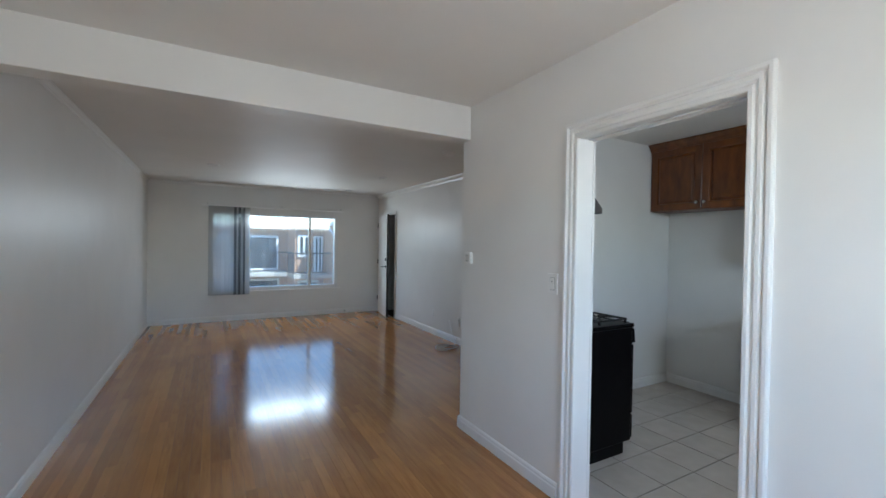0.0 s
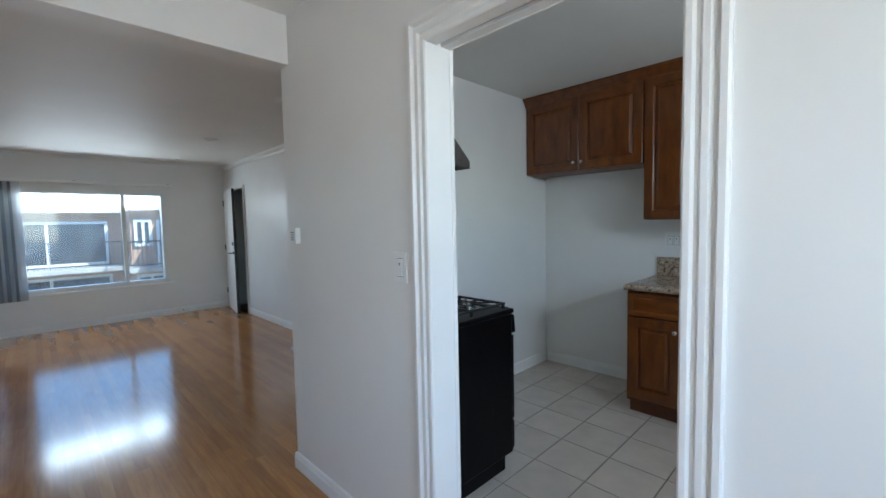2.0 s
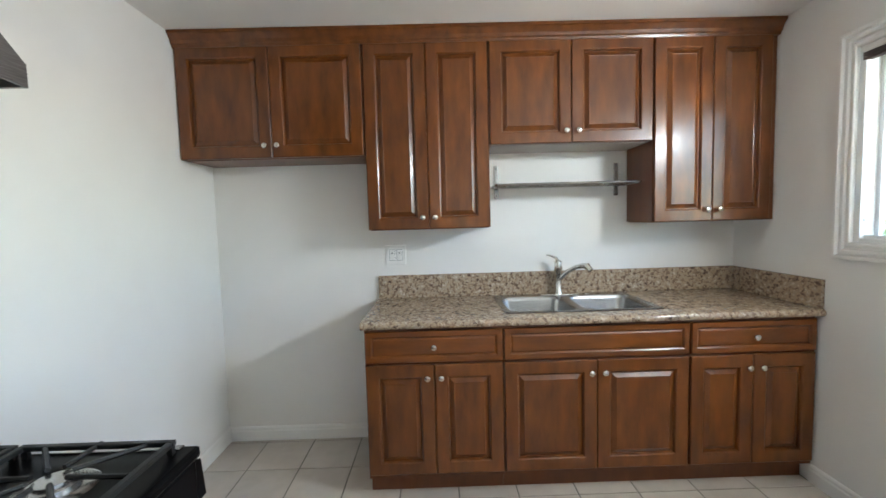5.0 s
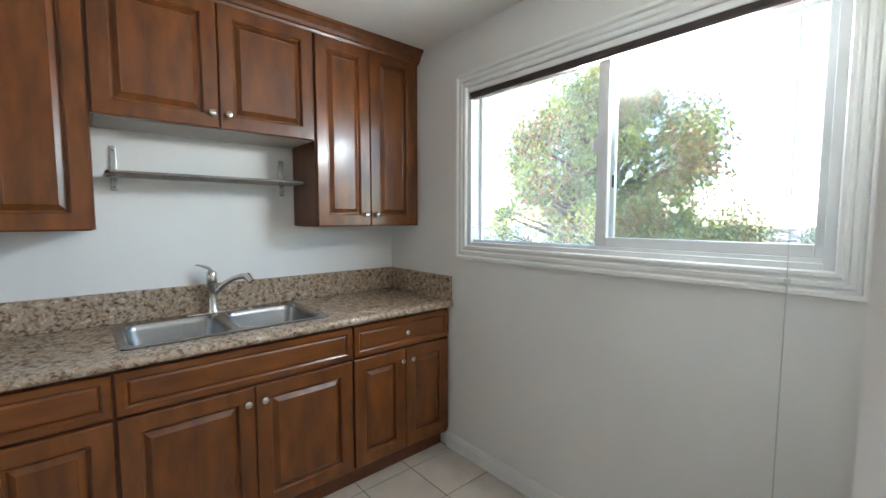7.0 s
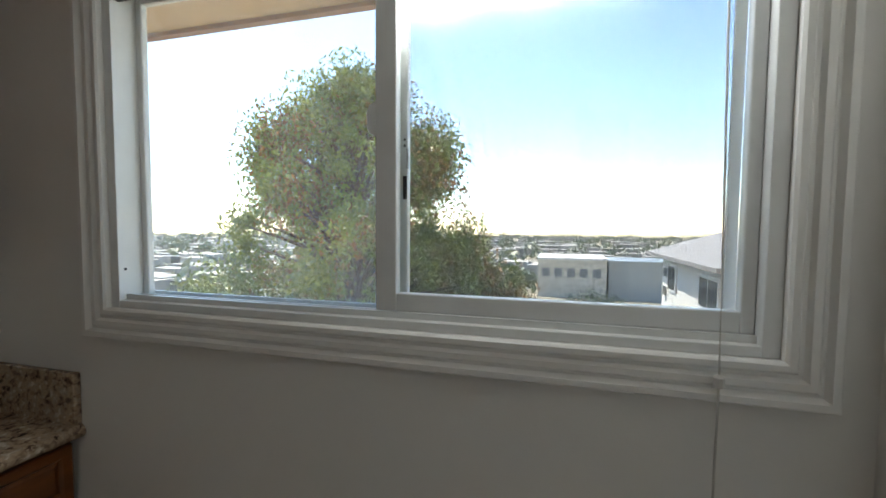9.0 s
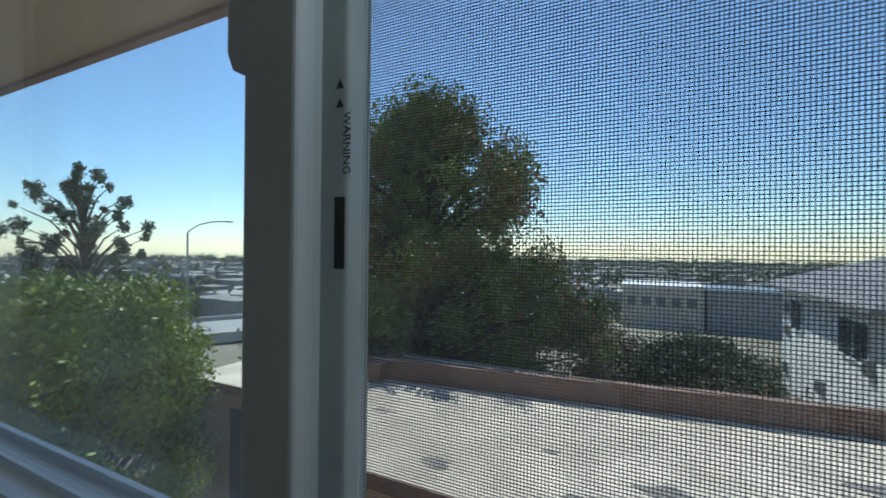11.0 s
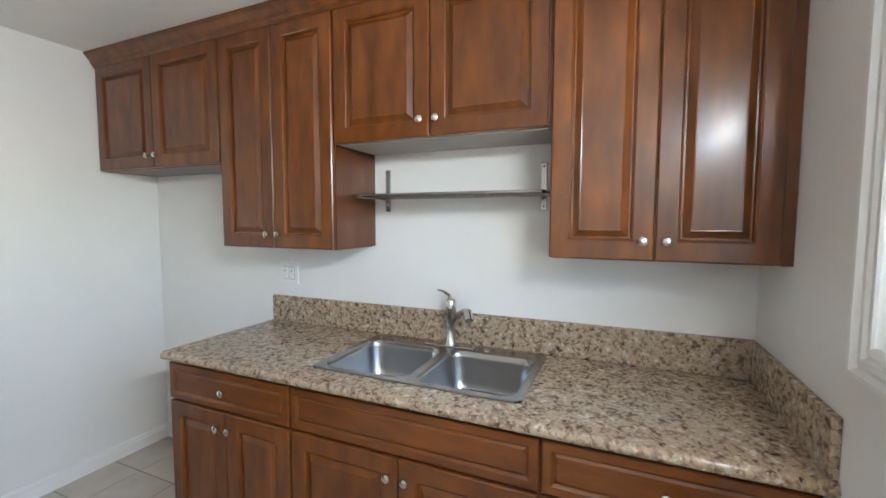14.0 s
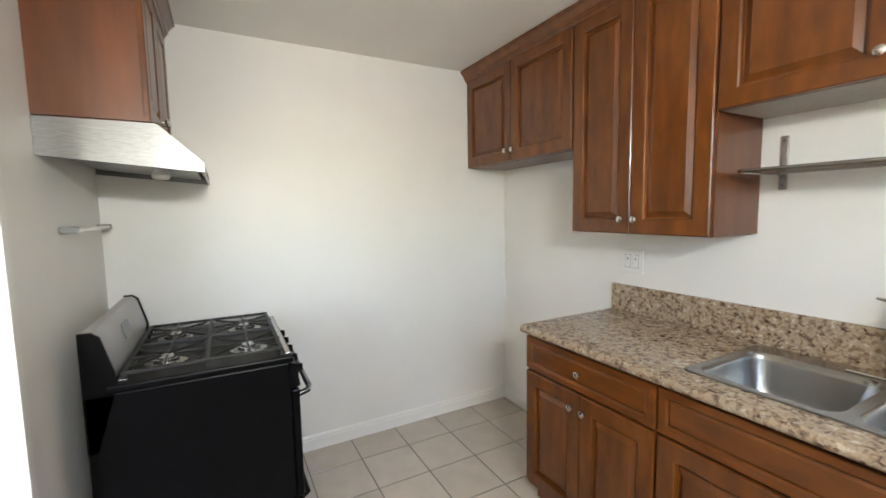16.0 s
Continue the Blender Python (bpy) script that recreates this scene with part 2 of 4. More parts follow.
ROOFC = mat("roof_coating", (0.74, 0.64, 0.50), 0.8, color2=(0.60, 0.51, 0.39), scale=2.2, mix=0.8, bump=0.4, bump_scale=30, stain=0.16)
PARA = mat("parapet_brown", (0.30, 0.19, 0.14), 0.85, color2=(0.24, 0.15, 0.11), scale=4, bump=0.4, bump_scale=40, stain=0.12)
GREYR = mat("grey_shingle", (0.24, 0.23, 0.23), 0.85, color2=(0.17, 0.165, 0.165), scale=12, bump=0.5, bump_scale=40, stain=0.1)
EARTH = mat("dry_ground", (0.30, 0.245, 0.17), 0.95, color2=(0.15, 0.14, 0.085), scale=0.12, mix=0.8, bump=0.5, bump_scale=4, stain=0.2)
ROADM = mat("concrete_road", (0.42, 0.40, 0.37), 0.85, color2=(0.36, 0.34, 0.31), scale=1.5, stain=0.1)
BARK = mat("bark", (0.16, 0.11, 0.075), 0.9, color2=(0.09, 0.06, 0.04), scale=12, stretch=(3, 3, 0.6), bump=0.8, bump_scale=30)
LEAF1 = leaf_mat("leaf_pepper", (0.31, 0.32, 0.06), (0.12, 0.17, 0.03))
LEAF2 = leaf_mat("leaf_bush", (0.36, 0.42, 0.025), (0.12, 0.19, 0.016))
LEAF3 = leaf_mat("leaf_eucalyptus", (0.15, 0.17, 0.075), (0.07, 0.09, 0.04))
LEAFR = leaf_mat("leaf_rust", (0.38, 0.18, 0.05), (0.20, 0.09, 0.03))
# foliage colour lifted and greyed to paint in aerial haze
HAZELEAF = leaf_mat("far_foliage_hazed", (0.22, 0.23, 0.14), (0.14, 0.16, 0.10))
BRUSH = leaf_mat("dry_brush", (0.27, 0.18, 0.095), (0.15, 0.105, 0.05))
WINDK = mat("dark_pane", (0.05, 0.06, 0.07), 0.08, color2=(0.04, 0.05, 0.06), scale=1)
RAILM = mat("dark_iron_rail", (0.03, 0.03, 0.035), 0.5, color2=(0.04, 0.04, 0.045), scale=20)
METALG = mat("galvanised_pole", (0.35, 0.36, 0.36), 0.4, 0.8, color2=(0.28, 0.29, 0.29), scale=6)
FARB = mat("far_buildings", (0.38, 0.35, 0.31), 0.9, color2=(0.27, 0.25, 0.225), scale=0.5, island=0.45)
CREAM = mat("cream_wall", (0.60, 0.53, 0.43), 0.85, color2=(0.55, 0.48, 0.39), scale=0.4, stain=0.06)
SCREENM = mat("screen_wire", (0.055, 0.055, 0.06), 0.5, color2=(0.07, 0.07, 0.075), scale=30)
INK = mat("label_black", (0.02, 0.02, 0.02), 0.5, scale=10)
CORD = mat("cable_white", (0.6, 0.58, 0.54), 0.5, scale=20)

# ---- mesh helpers ----


def mesh_of(bm, name, material, smooth=False):
    me = bpy.data.meshes.new(name)
    bm.normal_update()
    bm.to_mesh(me)
    bm.free()
    me.materials.append(material)
    if smooth:
        for p in me.polygons:
            p.use_smooth = True
        me.set_sharp_from_angle(angle=radians(35))
    return me


def part(name, bm, material, parent=None, label="", smooth=False):
    ob = new(name, mesh_of(bm, name, material, smooth))
    if parent is not None:
        ob.parent = parent
    if label:
        tagged(ob, label=label)
    return ob


def thing(name, m, label, category, group="", kind=""):
    ob = new(name)
    ob.empty_display_size = 0.1
    ob.matrix_basis = m
    return tagged(ob, label, category, group, kind)


def add_box(bm, x0, y0, z0, x1, y1, z1, bev=0.0):
    vs = [bm.verts.new(p) for p in ((x0, y0, z0), (x1, y0, z0), (x1, y1, z0), (x0, y1, z0), (x0, y0, z1), (x1, y0, z1), (x1, y1, z1), (x0, y1, z1))]
    fs = [bm.faces.new([vs[i] for i in q]) for q in ((3, 2, 1, 0), (4, 5, 6, 7), (0, 1, 5, 4), (1, 2, 6, 5), (2, 3, 7, 6), (3, 0, 4, 7))]
    if bev:
        es = list({e for f in fs for e in f.edges})
        bmesh.ops.bevel(bm, geom=es, offset=bev, segments=2, affect='EDGES', profile=0.5)
    return bm


def box(x0, y0, z0, x1, y1, z1, bev=0.0):
    return add_box(bmesh.new(), min(x0, x1), min(y0, y1), min(z0, z1), max(x0, x1), max(y0, y1), max(z0, z1), bev)


def boxes(*dims, bev=0.0):
    bm = bmesh.new()
    for d in dims:
        add_box(bm, *d, bev)
    return bm


def tube(points, r, seg=10, bm=None):
    """A round bar along a line of points."""
    bm = bm or bmesh.new()
    pts = [Vector(p) for p in points]
    rs = r if isinstance(r, (list, tuple)) else [r] * len(pts)
    rings = []
    for i, p in enumerate(pts):
        d = (pts[min(i + 1, len(pts) - 1)] - pts[max(i - 1, 0)]).normalized()
        q = d.to_track_quat('Z', 'Y')
        rings.append([bm.verts.new(p + q @ Vector((math.cos(a) * rs[i], math.sin(a) * rs[i], 0))) for a in (2 * math.pi * k / seg for k in range(seg))])
    for a, b in zip(rings, rings[1:]):
        for k in range(seg):
            bm.faces.new((a[k], a[(k + 1) % seg], b[(k + 1) % seg], b[k]))
    bm.faces.new(rings[0][::-1])
    bm.faces.new(rings[-1])
    return bm


def lathe(profile, seg=16, axis='Z', at=(0, 0, 0), bm=None):
    """A turned shape from (radius, height) pairs."""
    bm = bm or bmesh.new()
    rot = {'Z': Matrix(), 'X': Matrix.Rotation(radians(90), 4, 'Y'), '-Y': Matrix.Rotation(radians(90), 4, 'X')}[axis]
    rings = []
    for r, h in profile:
        rings.append([bm.verts.new(Vector(at) + rot @ Vector((math.cos(a) * r, math.sin(a) * r, h))) for a in (2 * math.pi * k / seg for k in range(seg))])
    for a, b in zip(rings, rings[1:]):
        for k in range(seg):
            bm.faces.new((a[k], a[(k + 1) % seg], b[(k + 1) % seg], b[k]))
    bm.faces.new(rings[0][::-1])
    bm.faces.new(rings[-1])
    return bm


def extrude(profile, axis, a, b, bm=None):
    """A closed profile drawn out along x or y from a to b. Profile pairs: (y, z) for x, (x, z) for y, (x, y) for z."""
    bm = bm or bmesh.new()

    def at(p, s):
        return {'x': (s, p[0], p[1]), 'y': (p[0], s, p[1]), 'z': (p[0], p[1], s)}[axis]
    r0 = [bm.verts.new(at(p, a)) for p in profile]
    r1 = [bm.verts.new(at(p, b)) for p in profile]
    n = len(profile)
    for k in range(n):
        bm.faces.new((r0[k], r0[(k + 1) % n], r1[(k + 1) % n], r1[k]))
    bm.faces.new(r0[::-1])
    bm.faces.new(r1)
    bmesh.ops.recalc_face_normals(bm, faces=bm.faces)
    return bm


def rrect(x0, y0, x1, y1, r, z, seg=6):
    pts = []
    for cx, cy, a0 in ((x1 - r, y1 - r, 0), (x0 + r, y1 - r, 90), (x0 + r, y0 + r, 180), (x1 - r, y0 + r, 270)):
        for k in range(seg + 1):
            a = radians(a0 + 90 * k / seg)
            pts.append((cx + r * math.cos(a), cy + r * math.sin(a), z))
    return pts


def raised_panel(w, h, t=0.02, frame_w=0.066, flat=False):
    """A raised-panel front: local x width, z height, face towards -y."""
    bm = bmesh.new()
    prof = [(0.0, 0.0), (0.0, t - 0.004), (0.004, t), (frame_w - 0.006, t), (frame_w, t - 0.004), (frame_w + 0.003, t - 0.015), (frame_w + 0.009, t - 0.015), (frame_w + 0.030, t - 0.002), (frame_w + 0.034, t - 0.003)]
    if flat:
        prof = prof[:5] + [(frame_w + 0.003, t - 0.008), (frame_w + 0.012, t - 0.004)]
    rings = []
    for i, d in prof:
        i = min(i, w / 2 - 0.002, h / 2 - 0.002)
        rings.append([bm.verts.new(p) for p in ((i, -d, i), (w - i, -d, i), (w - i, -d, h - i), (i, -d, h - i))])
    for a, b in zip(rings, rings[1:]):
        for k in range(4):
            bm.faces.new((a[k], a[(k + 1) % 4], b[(k + 1) % 4], b[k]))
    bm.faces.new(rings[-1])
    bm.faces.new(rings[0][::-1])
    return bm


def knob_bm(x, y, z):
    return lathe([(0.006, 0), (0.0055, 0.012), (0.012, 0.017), (0.0155, 0.022), (0.0145, 0.027), (0.008, 0.0305), (0.001, 0.031)], 14, '-Y', (x, y, z))


def structure(name, bm, material, label, category="structure", smooth=False):
    ob = new(name, mesh_of(bm, name, material, smooth))
    return tagged(ob, label, category, kind="structure")


# ---- the plan ----
KX0, KX1, KY1 = 0.172, 2.60, 3.295      # kitchen
WX = 0.07                              # dining face of the dividing wall
LX0, LX1, LY0, LY1 = -2.52, 1.43, 3.36, 8.83   # living room
DY0 = 0.0                             # back of the dining area
H, HL = 2.44, 2.39                     # ceilings
DO0, DO1, DOH = 1.428, 2.21, 1.98       # doorway in the dividing wall
WO = (0.31, 1.835, 1.25, 2.12)         # kitchen window opening x0 x1 z0 z1
LW = (-1.64, 0.57, 0.52, 1.92)         # living window opening
GZ = -3.3                              # the ground outside

# walls
structure("wall_kitchen_window", boxes((KX0, -0.10, -0.02, WO[0], 0, H), (WO[1], -0.10, -0.02, KX1 + 0.12, 0, H), (WO[0], -0.10, -0.02, WO[1], 0, WO[2]), (WO[0], -0.10, WO[3], WO[1], 0, H)), WALL, "white painted kitchen wall around the window", "wall")
structure("wall_kitchen_sink", box(KX1, 0, -0.02, KX1 + 0.12, KY1 + 0.065, H), WALL, "white painted wall behind the kitchen cabinets", "wall")
structure("wall_kitchen_blank", box(KX0, KY1, -0.02, KX1, LY0, H), WALL, "plain white glossy painted kitchen wall", "wall")
structure("wall_dividing", boxes((WX, DY0, -0.02, KX0, DO0 - 0.02, H), (WX, DO1 + 0.02, -0.02, KX0, LY0, H), (WX, DO0 - 0.02, DOH + 0.02, KX0, DO1 + 0.02, H)), WALL, "white painted wall with a doorway into the kitchen", "wall")
structure("wall_living_window", boxes((LX0 - 0.12, LY1, -0.02, LW[0], LY1 + 0.16, H), (LW[1], LY1, -0.02, LX1 + 0.12, LY1 + 0.16, H), (LW[0], LY1, -0.02, LW[1], LY1 + 0.16, LW[2]), (LW[0], LY1, LW[3], LW[1], LY1 + 0.16, H)), WALL, "white painted living room wall around the window", "wall")
structure("wall_left", box(LX0 - 0.12, DY0, -0.02, LX0, LY1, H), WALL, "long plain white painted wall", "wall")
ED0, ED1, EDH = 7.93, 8.72, 1.96
structure("wall_entry", boxes((LX1, LY0, -0.02, LX1 + 0.12, ED0, H), (LX1, ED1, -0.02, LX1 + 0.12, LY1, H), (LX1, ED0, EDH, LX1 + 0.12, ED1, H)), WALL, "white painted wall with the entry door", "wall")
structure("wall_entry_return", box(LX1 + 0.12, LY0, -0.02, KX1 + 0.12, LY0 + 0.1, H), WALL, "plain white wall closing the place", "wall")
structure("wall_hall", boxes((LX1 + 1.3, ED0 - 0.6, -0.02, LX1 + 1.4, LY1, H), (LX1 + 0.12, ED0 - 0.7, -0.02, LX1 + 1.4, ED0 - 0.6, H), (LX1 + 0.12, LY1, -0.02, LX1 + 1.4, LY1 + 0.12, H)), WALL, "plain wall of the landing outside the entry", "wall")
BW = (-2.1, -0.4, 0.7, 2.0)
structure("wall_dining_back", boxes((LX0 - 0.12, DY0 - 0.14, -0.02, BW[0], DY0, H), (BW[1], DY0 - 0.14, -0.02, KX0, DY0, H), (BW[0], DY0 - 0.14, -0.02, BW[1], DY0, BW[2]), (BW[0], DY0 - 0.14, BW[3], BW[1], DY0, H)), WALL, "plain white wall behind the dining area", "wall")
structure("ceiling_kitchen", box(KX0, -0.16, H, KX1 + 0.12, LY0, H + 0.12), CEIL, "off-white glossy painted kitchen ceiling", "ceiling")
structure("ceiling_dining", box(LX0 - 0.12, DY0 - 0.14, H, KX0, LY0, H + 0.12), CEIL, "off-white painted dining ceiling", "ceiling")
structure("ceiling_living", box(LX0, 3.40, HL, LX1, LY1, HL + 0.2), CEIL, "off-white painted living room ceiling", "ceiling")
structure("ceiling_hall", box(LX1 + 0.12, LY0, H, KX1 + 0.4, LY1 + 0.16, H + 0.12), CEIL, "plain landing ceiling", "ceiling")
structure("beam", box(LX0, 3.262, 2.195, WX - 0.002, 3.41, H + 0.02, 0.004), WALL, "white painted ceiling beam between the rooms", "beam")
floor_k = structure("floor_kitchen", box(KX0 - 0.06, -0.02, -0.1, KX1, KY1, -0.004), GROUT, "pale square ceramic floor tiles with grey grout", "floor")
floor_w = structure("floor_living", box(LX0, DY0, -0.1, LX1 + 1.3, LY1, -0.006), OAKGAP, "glossy honey oak strip floor", "floor")

# mouldings
BBP = [(0, 0), (0.014, 0), (0.014, 0.062), (0.010, 0.070), (0.010, 0.080), (0.005, 0.090), (0, 0.092)]


def baseboard(axis, at, sign, a, b):
    structure("baseboard", extrude([(at + sign * p, z) for p, z in BBP], axis, a, b), TRIM, "white painted moulded baseboard", "baseboard")


baseboard('x', KY1, -1, KX0, KX1)
baseboard('y', KX1, -1, 2.285, KY1 - 0.014)
baseboard('x', 0, 1, KX0 + 0.014, 2.0)
baseboard('y', KX0, 1, 0, 1.36)
baseboard('y', WX, -1, DO1 + 0.115, LY0)
baseboard('y', WX, -1, DY0, DO0 - 0.115)
baseboard('x', LY0, 1, WX - 0.014, LX1 - 0.014)
baseboard('x', LY1, -1, LX0, LX1)
baseboard('y', LX0, 1, DY0, LY1 - 0.014)
baseboard('y', LX1, -1, LY0 + 0.014, ED0 - 0.07)
CRP = [(0, 0), (0.012, 0), (0.018, 0.022), (0.05, 0.05), (0.055, 0.07), (0, 0.07)]
structure("trim_crown_entry", extrude([(LX1 - p, HL - 0.07 + z) for p, z in CRP], 'y', LY0, LY1), TRIM, "white crown moulding along the entry wall", "moulding")
structure("trim_crown_left", extrude([(LX0 + p * 0.6, HL - 0.045 + z * 0.6) for p, z in CRP], 'y', 3.42, LY1), TRIM, "white crown moulding along the long wall", "moulding")
structure("trim_crown_window", extrude([(LY1 - p * 0.5, HL - 0.035 + z * 0.5) for p, z in CRP], 'x', LX0, LX1 - 0.05), TRIM, "thin white moulding over the living window", "moulding")

# casing profile: (across, proud)
CAS = [(0, 0), (0, 0.012), (0.006, 0.017), (0.020, 0.017), (0.027, 0.009), (0.036, 0.009), (0.043, 0.018), (0.058, 0.018), (0.066, 0.011), (0.072, 0.011), (0.080, 0.024), (0.095, 0.024), (0.100, 0.018), (0.100, 0)]


def casing(parent, corners, to3, closed, w=1.0):
    """A mitred moulding round an opening. corners: 2D opening corners in order; to3(u, v, proud) gives the place."""
    bm = bmesh.new()
    cx = sum(c[0] for c in corners) / len(corners)
    rows = []
    for i, (u, v) in enumerate(corners):
        su = 1 if u > cx else -1
        vs = sorted(c[1] for c in corners)
        sv = 0
        if closed or v > vs[0] + 1e-6:
            sv = 1 if v > (vs[0] + vs[-1]) / 2 else -1
        rows.append([bm.verts.new(to3(u + su * a * w, v + sv * a * w, p)) for a, p in CAS])
    n = len(rows)
    for i in range(n if closed else n - 1):
        a, b = rows[i], rows[(i + 1) % n]
        for k in range(len(CAS) - 1):
            bm.faces.new((a[k], a[k + 1], b[k + 1], b[k]))
    if not closed:
        bm.faces.new(rows[0])
        bm.faces.new(rows[-1])
    bmesh.ops.recalc_face_normals(bm, faces=bm.faces)
    return part("casing", bm, TRIM, parent)


# doorway with a pocket slot
door_1 = thing("door_1", pose(0, 0, 0), "white cased doorway with a pocket door slot", "doorway", kind="structure")
casing(door_1, [(DO0, 0), (DO0, DOH), (DO1, DOH), (DO1, 0)], lambda u, v, p: (WX - p, u, v), False, 0.86)
part("jamb", boxes((WX, DO1, 0, KX0, DO1 + 0.02, DOH + 0.02)), TRIM, door_1)
part("jamb", boxes((WX, DO0 - 0.02, 0, WX + 0.022, DO0, DOH + 0.02), (KX0 - 0.06, DO0 - 0.02, 0, KX0, DO0, DOH + 0.02)), TRIM, door_1)
part("head_jamb", boxes((WX, DO0, DOH, WX + 0.04, DO1, DOH + 0.02), (KX0 - 0.04, DO0, DOH, KX0, DO1, DOH + 0.02)), TRIM, door_1)
part("track", box(WX + 0.04, DO0, DOH + 0.012, KX0 - 0.04, DO1, DOH + 0.02), DARK, door_1, "dark sliding door track")
part("pocket_slot", box(WX + 0.022, DO0 - 0.018, 0, KX0 - 0.06, DO0 - 0.012, DOH), DARK, door_1, "dark pocket door slot")
part("kitchen_trim", boxes((KX0, DO1 - 0.002, 0, KX0 + 0.018, DO1 + 0.035, DOH + 0.035), (KX0, DO0 - 0.02, DOH - 0.002, KX0 + 0.006, DO1 - 0.002, DOH + 0.035)), TRIM, door_1)
part("threshold", extrude([(WX - 0.01, -0.003), (WX + 0.02, 0.008), (KX0 - 0.03, 0.008), (KX0, -0.003)], 'y', DO0, DO1), OAK, door_1, "oak threshold strip")

# kitchen window
window_1 = thing("window_1", pose(0, 0, 0), "white vinyl sliding kitchen window with insect screen", "window", kind="structure")
casing(window_1, [(WO[0], WO[2]), (WO[0], WO[3]), (WO[1], WO[3]), (WO[1], WO[2])], lambda u, v, p: (u, p, v), True, 0.78)
x0, x1, z0, z1 = WO
part("window_frame", boxes((x0, -0.10, z0, x0 + 0.028, -0.002, z1), (x1 - 0.028, -0.10, z0, x1, -0.002, z1), (x0 + 0.028, -0.10, z0, x1 - 0.028, -0.002, z0 + 0.02), (x0 + 0.028, -0.10, z1 - 0.03, x1 - 0.028, -0.002, z1),
     bev=0.002), VINYL, window_1)
part("sill_track", boxes((x0 + 0.028, -0.030, z0 + 0.02, x1 - 0.028, -0.022, z0 + 0.034), (x0 + 0.028, -0.066, z0 + 0.02, x1 - 0.028, -0.060, z0 + 0.03), (x0 + 0.028, -0.099, z0 + 0.02, x1 - 0.028, -0.092, z0 + 0.034)), VINYL, window_1)


def sash(name, a, b, c, d, y0, y1, st, gl, glass):
    s = part(name, boxes((a, y0, c, a + st[0], y1, d), (b - st[1], y0, c, b, y1, d), (a + st[0], y0, c, b - st[1], y1, c + st[2]), (a + st[0], y0, d - st[3], b - st[1], y1, d), bev=0.003), VINYL, window_1)
    g = part("pane", box(a + st[0] - 0.004, gl - 0.003, c + st[2] - 0.004, b - st[1] + 0.004, gl + 0.003, d - st[3] + 0.004), glass, s)
    g.visible_shadow = False
    return s


sash("fixed_sash", 1.015, x1 - 0.028, z0 + 0.006, z1 - 0.03, -0.090, -0.070, (0.046, 0.018, 0.018, 0.02), -0.080, DUSTY_HAZE)
slider = sash("sliding_sash", x0 + 0.028, 1.077, z0 + 0.034, z1 - 0.032, -0.058, -0.031, (0.024, 0.05, 0.04, 0.03), -0.045, GLASS)
lz = [(1.076, -0.0), (1.092, 0.008), (1.098, 0.022), (1.098, 0.055), (1.092, 0.070), (1.076, 0.078)]
part("latch", extrude([(u, 1.672 + v) for u, v in lz], 'y', -0.052, -0.034), VINYL, slider, "rounded white latch")
part("seal", box(1.0765, -0.052, z0 + 0.04, 1.0785, -0.036, z1 - 0.034), DARK, slider, "black brush seal")
# screen
sx0, sx1, sz0, sz1 = x0 + 0.03, 1.056, z0 + 0.036, z1 - 0.032
scr = part("insect_screen", boxes((sx0, -0.126, sz0, sx0 + 0.02, -0.117, sz1), (sx1 - 0.020, -0.126, sz0, sx1, -0.117, sz1), (sx0, -0.126, sz0, sx1, -0.117, sz0 + 0.02), (sx0, -0.126, sz1 - 0.02, sx1, -0.117, sz1)), VINYL, window_1)
wires = bmesh.new()
P, R = 0.0025, 0.00028
n = int((sx1 - sx0 - 0.036) / P)
for i in range(n):
    u = sx0 + 0.018 + i * P
    add_box(wires, u - R, -0.1222, sz0 + 0.015, u + R, -0.1218, sz1 - 0.015)
n = int((sz1 - sz0 - 0.03) / P)
for i in range(n):
    v = sz0 + 0.015 + i * P
    add_box(wires, sx0 + 0.016, -0.1224, v - R, sx1 - 0.018, -0.1220, v + R)
tagged(part("screen_mesh", wires, SCREENM, scr, "fine dark insect mesh"), kind="stuff")
# warning label on the meeting stile
font = bpy.data.curves.new("warning_label", 'FONT')
font.body, font.size, font.extrude = "WARNING", 0.0095, 0.0002
tmp = new("tmp", font)
tm = bpy.data.meshes.new_from_object(tmp.evaluated_get(bpy.context.evaluated_depsgraph_get()))
bpy.data.objects.remove(tmp)
tm.materials.append(INK)
lab = new("warning_label", tm)
lab.parent = window_1
lab.matrix_basis = Matrix.Translation((1.0185, -0.0694, 1.650)) @ Matrix(((0, -1, 0, 0), (0, 0, 1, 0), (-1, 0, 0, 0), (0, 0, 0, 1)))
for zz in (1.654, 1.668):
    part("warning_triangle", extrude([(1.0185, zz), (1.0255, zz), (1.022, zz + 0.007)], 'y', -0.0698, -0.0692), INK, window_1)
part("label_block", box(1.0165, -0.0698, 1.535, 1.0260, -0.0692, 1.588), INK, window_1, "black printed label bar")
for zz in (1.352, 2.06):
    part("screw", lathe([(0.004, 0), (0.004, 0.0012), (0.001, 0.0016)], 8, 'X', (x1 - 0.0296, -0.02, zz)), DARK, window_1)

